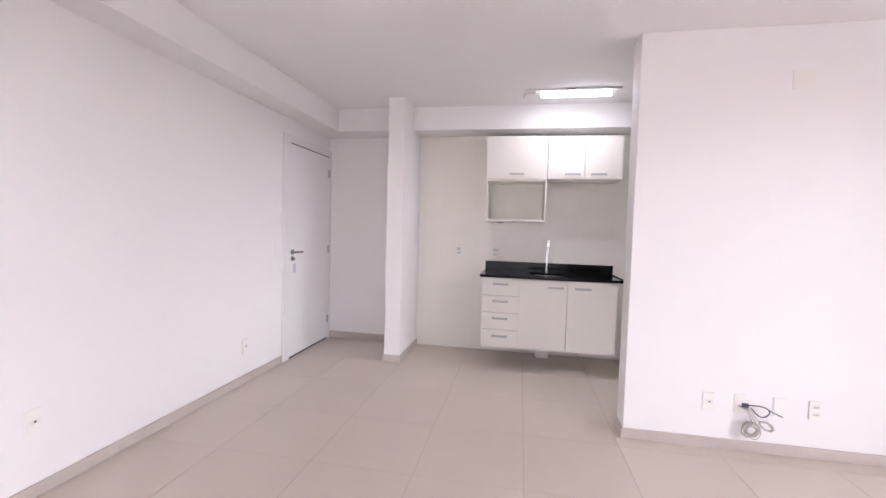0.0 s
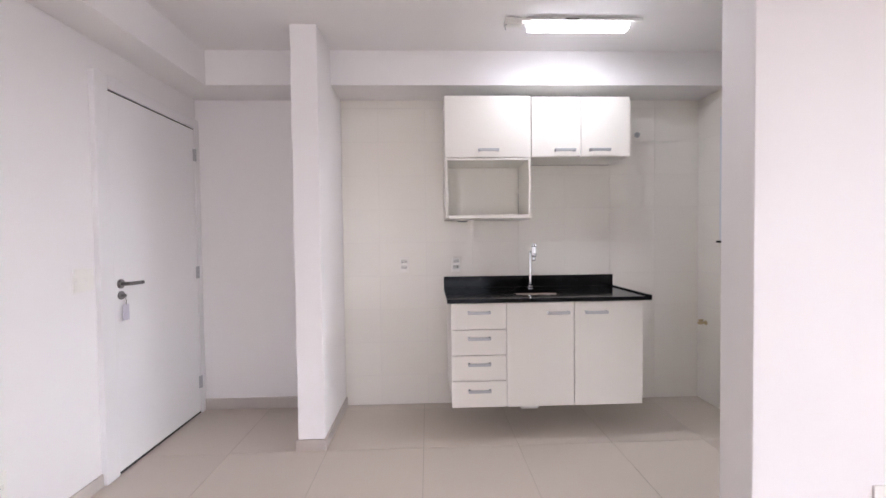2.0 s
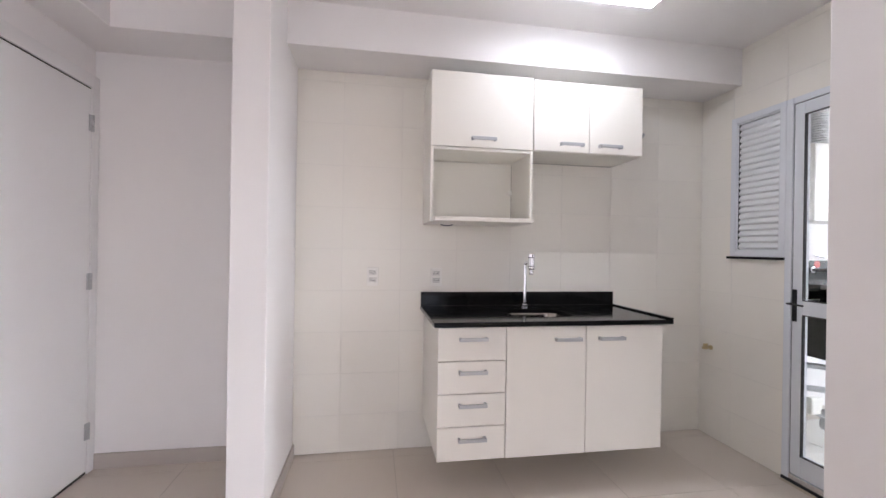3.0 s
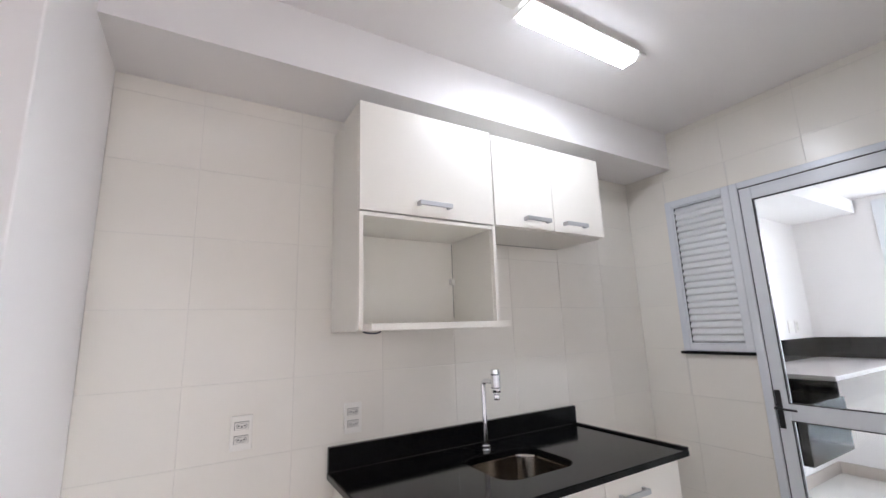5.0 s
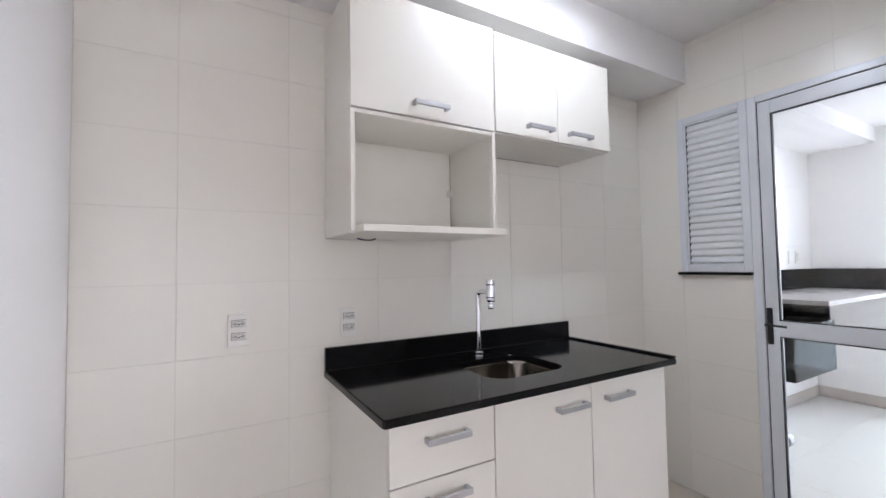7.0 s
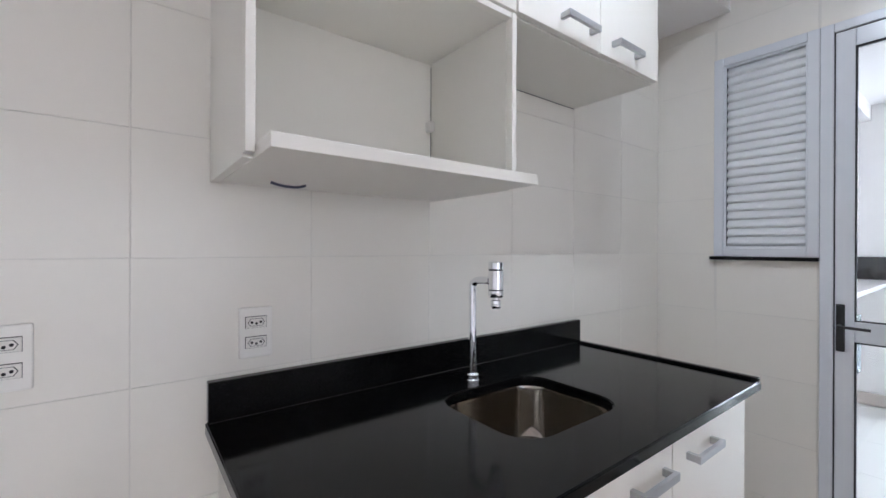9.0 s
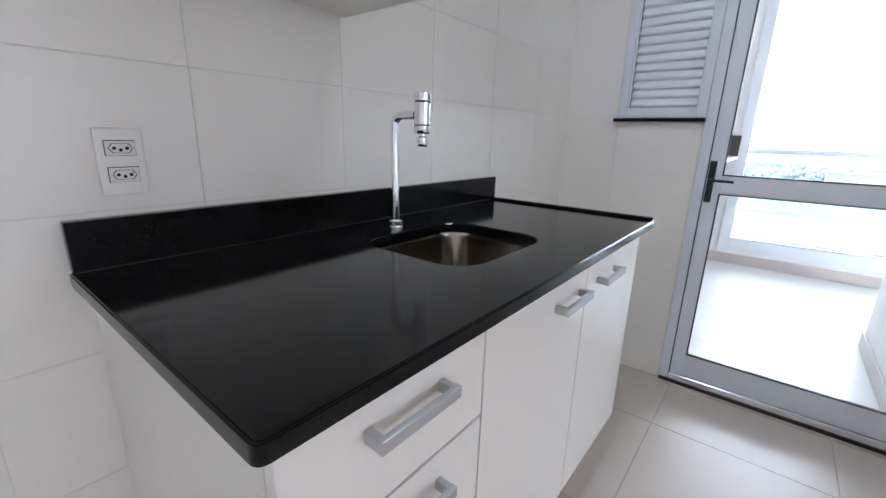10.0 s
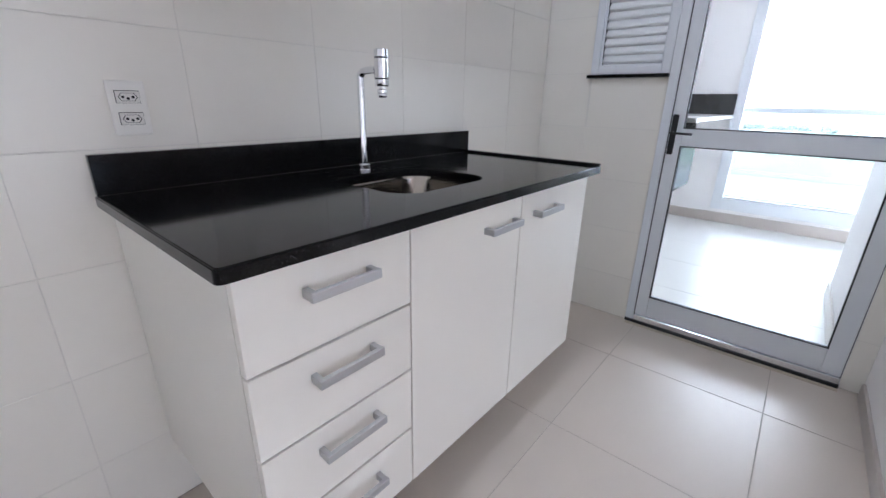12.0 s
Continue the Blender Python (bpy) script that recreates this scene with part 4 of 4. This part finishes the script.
part("top_rail", boxed(-0.045, 0.03, -3.2, 3.2, 0.935, 0.985, bevel=0.006), ALU, rail)
part("bottom_rail", boxed(-0.02, 0.02, -3.2, 3.2, 0.10, 0.13, bevel=0.003), SATIN, rail)
for k in range(5):
    y = -3.15 + k * 1.575
    part("post", boxed(-0.016, 0.016, y - 0.016, y + 0.016, 0, 0.936, bevel=0.002, segments=1), SATIN, rail)
    if k < 4:
        g = part("glass_panel", boxed(-0.004, 0.004, y + 0.03, y + 1.545, 0.125, 0.94), TINTED, rail, "pale green guard glass")
        g.visible_shadow = False

# assumed living room sliding door frame and rear window frame, unseen behind the walker
ld = tagged(new("door_3"), "white aluminium frame of an assumed wide sliding door, unseen", "door", "", "structure")
bm = frame_bm(-1.498, 1.698, 0.002, 2.198, 0.05, LIVING_E + 0.02, LIVING_E + 0.08)
box(bm, LIVING_E + 0.025, LIVING_E + 0.075, 0.07, 0.13, 0.052, 2.148, 0.003)
part("door_frame", bm, ALU, ld)
rw = tagged(new("window_3"), "white aluminium frame of an assumed rear window, unseen", "window", "", "structure")
bm = bmesh.new()
for x0, x1, z0, z1 in ((-2.149, -2.10, 0.121, 2.359), (1.30, 1.349, 0.121, 2.359), (-2.10, 1.30, 0.121, 0.17), (-2.10, 1.30, 2.31, 2.359), (-0.425, -0.375, 0.17, 2.31)):
    box(bm, x0, x1, SOUTH - 0.10, SOUTH - 0.04, z0, z1, 0.003)
part("window_frame", bm, ALU, rw)

# ---- distance beyond the glazing ----
rng = random.Random(11)
for k in range(26):
    dist, yy = rng.uniform(160, 620), 0
    yy = rng.uniform(-0.8, 0.75) * dist
    w, d, h = rng.uniform(12, 30), rng.uniform(10, 22), rng.uniform(5, 16)
    b = thing("far_building", (dist, yy, -25), "pale hazy low building in the distance", "building", "far buildings")
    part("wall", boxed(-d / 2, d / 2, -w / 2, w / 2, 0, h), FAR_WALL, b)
    part("roof", boxed(-d / 2 - 0.4, d / 2 + 0.4, -w / 2 - 0.4, w / 2 + 0.4, h, h + 0.5), PIPE, b)
    for i in range(int(w // 5)):
        for j in range(max(1, int(h // 4))):
            y = -w / 2 + 2.5 + i * 5
            part("window", boxed(-d / 2 - 0.1, -d / 2 + 0.1, y - 0.9, y + 0.9, 1.4 + j * 3.6, 3.0 + j * 3.6), FAR_PANE, b)
proto = bmesh.new()
bmesh.ops.create_icosphere(proto, subdivisions=1, radius=1.0)
pv = [v.co.copy() for v in proto.verts]
pf = [[v.index for v in f.verts] for f in proto.faces]
proto.free()
verts, faces = [], []
for k in range(1500):
    dist = rng.uniform(390, 700)
    c = Vector((dist, rng.uniform(-0.75, 0.75) * dist, -25))
    if noise.noise(c * 0.009) < 0.08:
        continue
    for q in range(7):
        o = c + Vector((rng.gauss(0, 2.2), rng.gauss(0, 2.2), rng.uniform(1.5, 6.5)))
        size = rng.uniform(0.9, 2.0)
        base = len(verts)
        verts += [o + v * size * rng.uniform(0.7, 1.2) for v in pv]
        faces += [[base + i for i in f] for f in pf]
me = bpy.data.meshes.new("far_trees")
me.from_pydata(verts, [], faces)
me.materials.append(HAZED_LEAF)
tagged(new("far_trees", me), "green tree clumps far below, paled in colour for haze", "trees", "", "stuff")
HAZE = glowing("white_overcast_haze", (0.90, 0.955, 1.0), 3.0)
structure("backdrop", boxed(740, 742, -1400, 1400, -25, 700), HAZE, "white overcast sky beyond the far land", "backdrop")

# ---- tiles ----
TW, TH, GAP = 0.3635, 0.2595, 0.0018
tile_cache = {}


def tile_mesh(w, h, d, material, flat=False):
    """A tile with a softened front edge: in a wall plane (front towards -y) or lying flat (front up)."""
    key = (round(w, 3), round(h, 3), d, material.name, flat)
    if key not in tile_cache:
        bm = bmesh.new()
        e = 0.0006
        back = [(-w / 2, 0, -h / 2), (w / 2, 0, -h / 2), (w / 2, 0, h / 2), (-w / 2, 0, h / 2)]
        side = [(x, -d + e, z) for x, y, z in back]
        front = [(x * (1 - 2 * e / w), -d, z * (1 - 2 * e / h)) for x, y, z in back]
        rings = [[bm.verts.new((x, z, -y) if flat else (x, y, z)) for x, y, z in r] for r in (back, side, front)]
        for a, b in zip(rings, rings[1:]):
            for i in range(4):
                bm.faces.new((a[i], a[(i + 1) % 4], b[(i + 1) % 4], b[i]))
        bm.faces.new(rings[2])
        tile_cache[key] = mesh_of("tile", bm, material)
    return tile_cache[key]


def spans(a, b, origin, pitch):
    """The cuts of a row of tiles between a and b with joints at origin + k * pitch."""
    k = math.floor((a - origin) / pitch)
    out = []
    while origin + k * pitch < b - 1e-4:
        lo, hi = max(a, origin + k * pitch), min(b, origin + (k + 1) * pitch)
        if hi - lo > 0.012:
            out.append((lo, hi))
        k += 1
    return out


def lay(parent, name, mesh, m):
    o = new(name, mesh)
    o.parent = parent
    o.matrix_basis = m
    return o


jit = random.Random(3)
for x0, x1 in spans(-1.135, EAST + 0.002, -0.855, TW):
    for z0, z1 in spans(0.0, BEAM, 0.2335, TH):
        me = tile_mesh(x1 - x0 - GAP, z1 - z0 - GAP, TILE_BACK, WALL_TILE)
        lay(kitchen_wall, "tile", me, pose((x0 + x1) / 2, NORTH + TILE_BACK, (z0 + z1) / 2, jit.uniform(-0.06, 0.06), 0, jit.uniform(-0.05, 0.05)))
for y0, y1 in spans(STUB_N, NORTH, 4.292, 0.3555):
    for z0, z1 in spans(0.0, CEILING, 0.2325, TH):
        pieces = [(y0, y1, z0, z1)]
        for hy0, hy1, hz0, hz1 in ((DOOR_S, DOOR_N, -1, DOOR_T), (DOOR_N, VENT_N, VENT_B - 0.016, DOOR_T)):
            cut = []
            for a, b, c, d in pieces:
                ca, cb = max(a, hy0), min(b, hy1)
                cc, cd = max(c, hz0), min(d, hz1)
                if ca >= cb or cc >= cd:
                    cut.append((a, b, c, d))
                    continue
                for q in ((a, ca, c, d), (cb, b, c, d), (ca, cb, c, cc), (ca, cb, cd, d)):
                    if q[1] - q[0] > 0.012 and q[3] - q[2] > 0.012:
                        cut.append(q)
            pieces = cut
        for a, b, c, d in pieces:
            me = tile_mesh(b - a - GAP, d - c - GAP, TILE_BACK, WALL_TILE)
            lay(kitchen_east, "tile", me, pose(EAST + TILE_BACK, (a + b) / 2, (c + d) / 2, 0, 0, -90 + jit.uniform(-0.04, 0.04)))
floor_ob = bpy.data.objects["floor"]
FP, FG = 0.596, 0.003
for x0, x1 in spans(LEFT + 0.001, LIVING_E - 0.001, 1.267, FP):
    for y0, y1 in spans(SOUTH, NORTH, 3.272, FP):
        bits = [(x0, x1, y0, y1)]
        if x1 > EAST and y1 > STUB_N:
            bits = [(x0, x1, y0, min(y1, STUB_N))] if y0 < STUB_N - 0.02 else []
            if x0 < EAST:
                bits.append((x0, EAST, max(y0, STUB_N), y1))
        for a, b, c, d in bits:
            me = tile_mesh(b - a - FG, d - c - FG, 0.0015, FLOOR_TILE, True)
            lay(floor_ob, "tile", me, pose((a + b) / 2, (c + d) / 2, -0.0015))
balcony_ob = bpy.data.objects["balcony_floor"]
for x0, x1 in spans(EAST + 0.151, B_EAST, 2.30, FP):
    for y0, y1 in spans(-2.4, B_NORTH, 3.55, FP):
        if x1 < LIVING_E + 0.1 and y1 < STUB_N:
            continue
        me = tile_mesh(x1 - x0 - FG, y1 - y0 - FG, 0.0015, BALCONY_TILE, True)
        lay(balcony_ob, "tile", me, pose((x0 + x1) / 2, (y0 + y1) / 2, -0.0035))
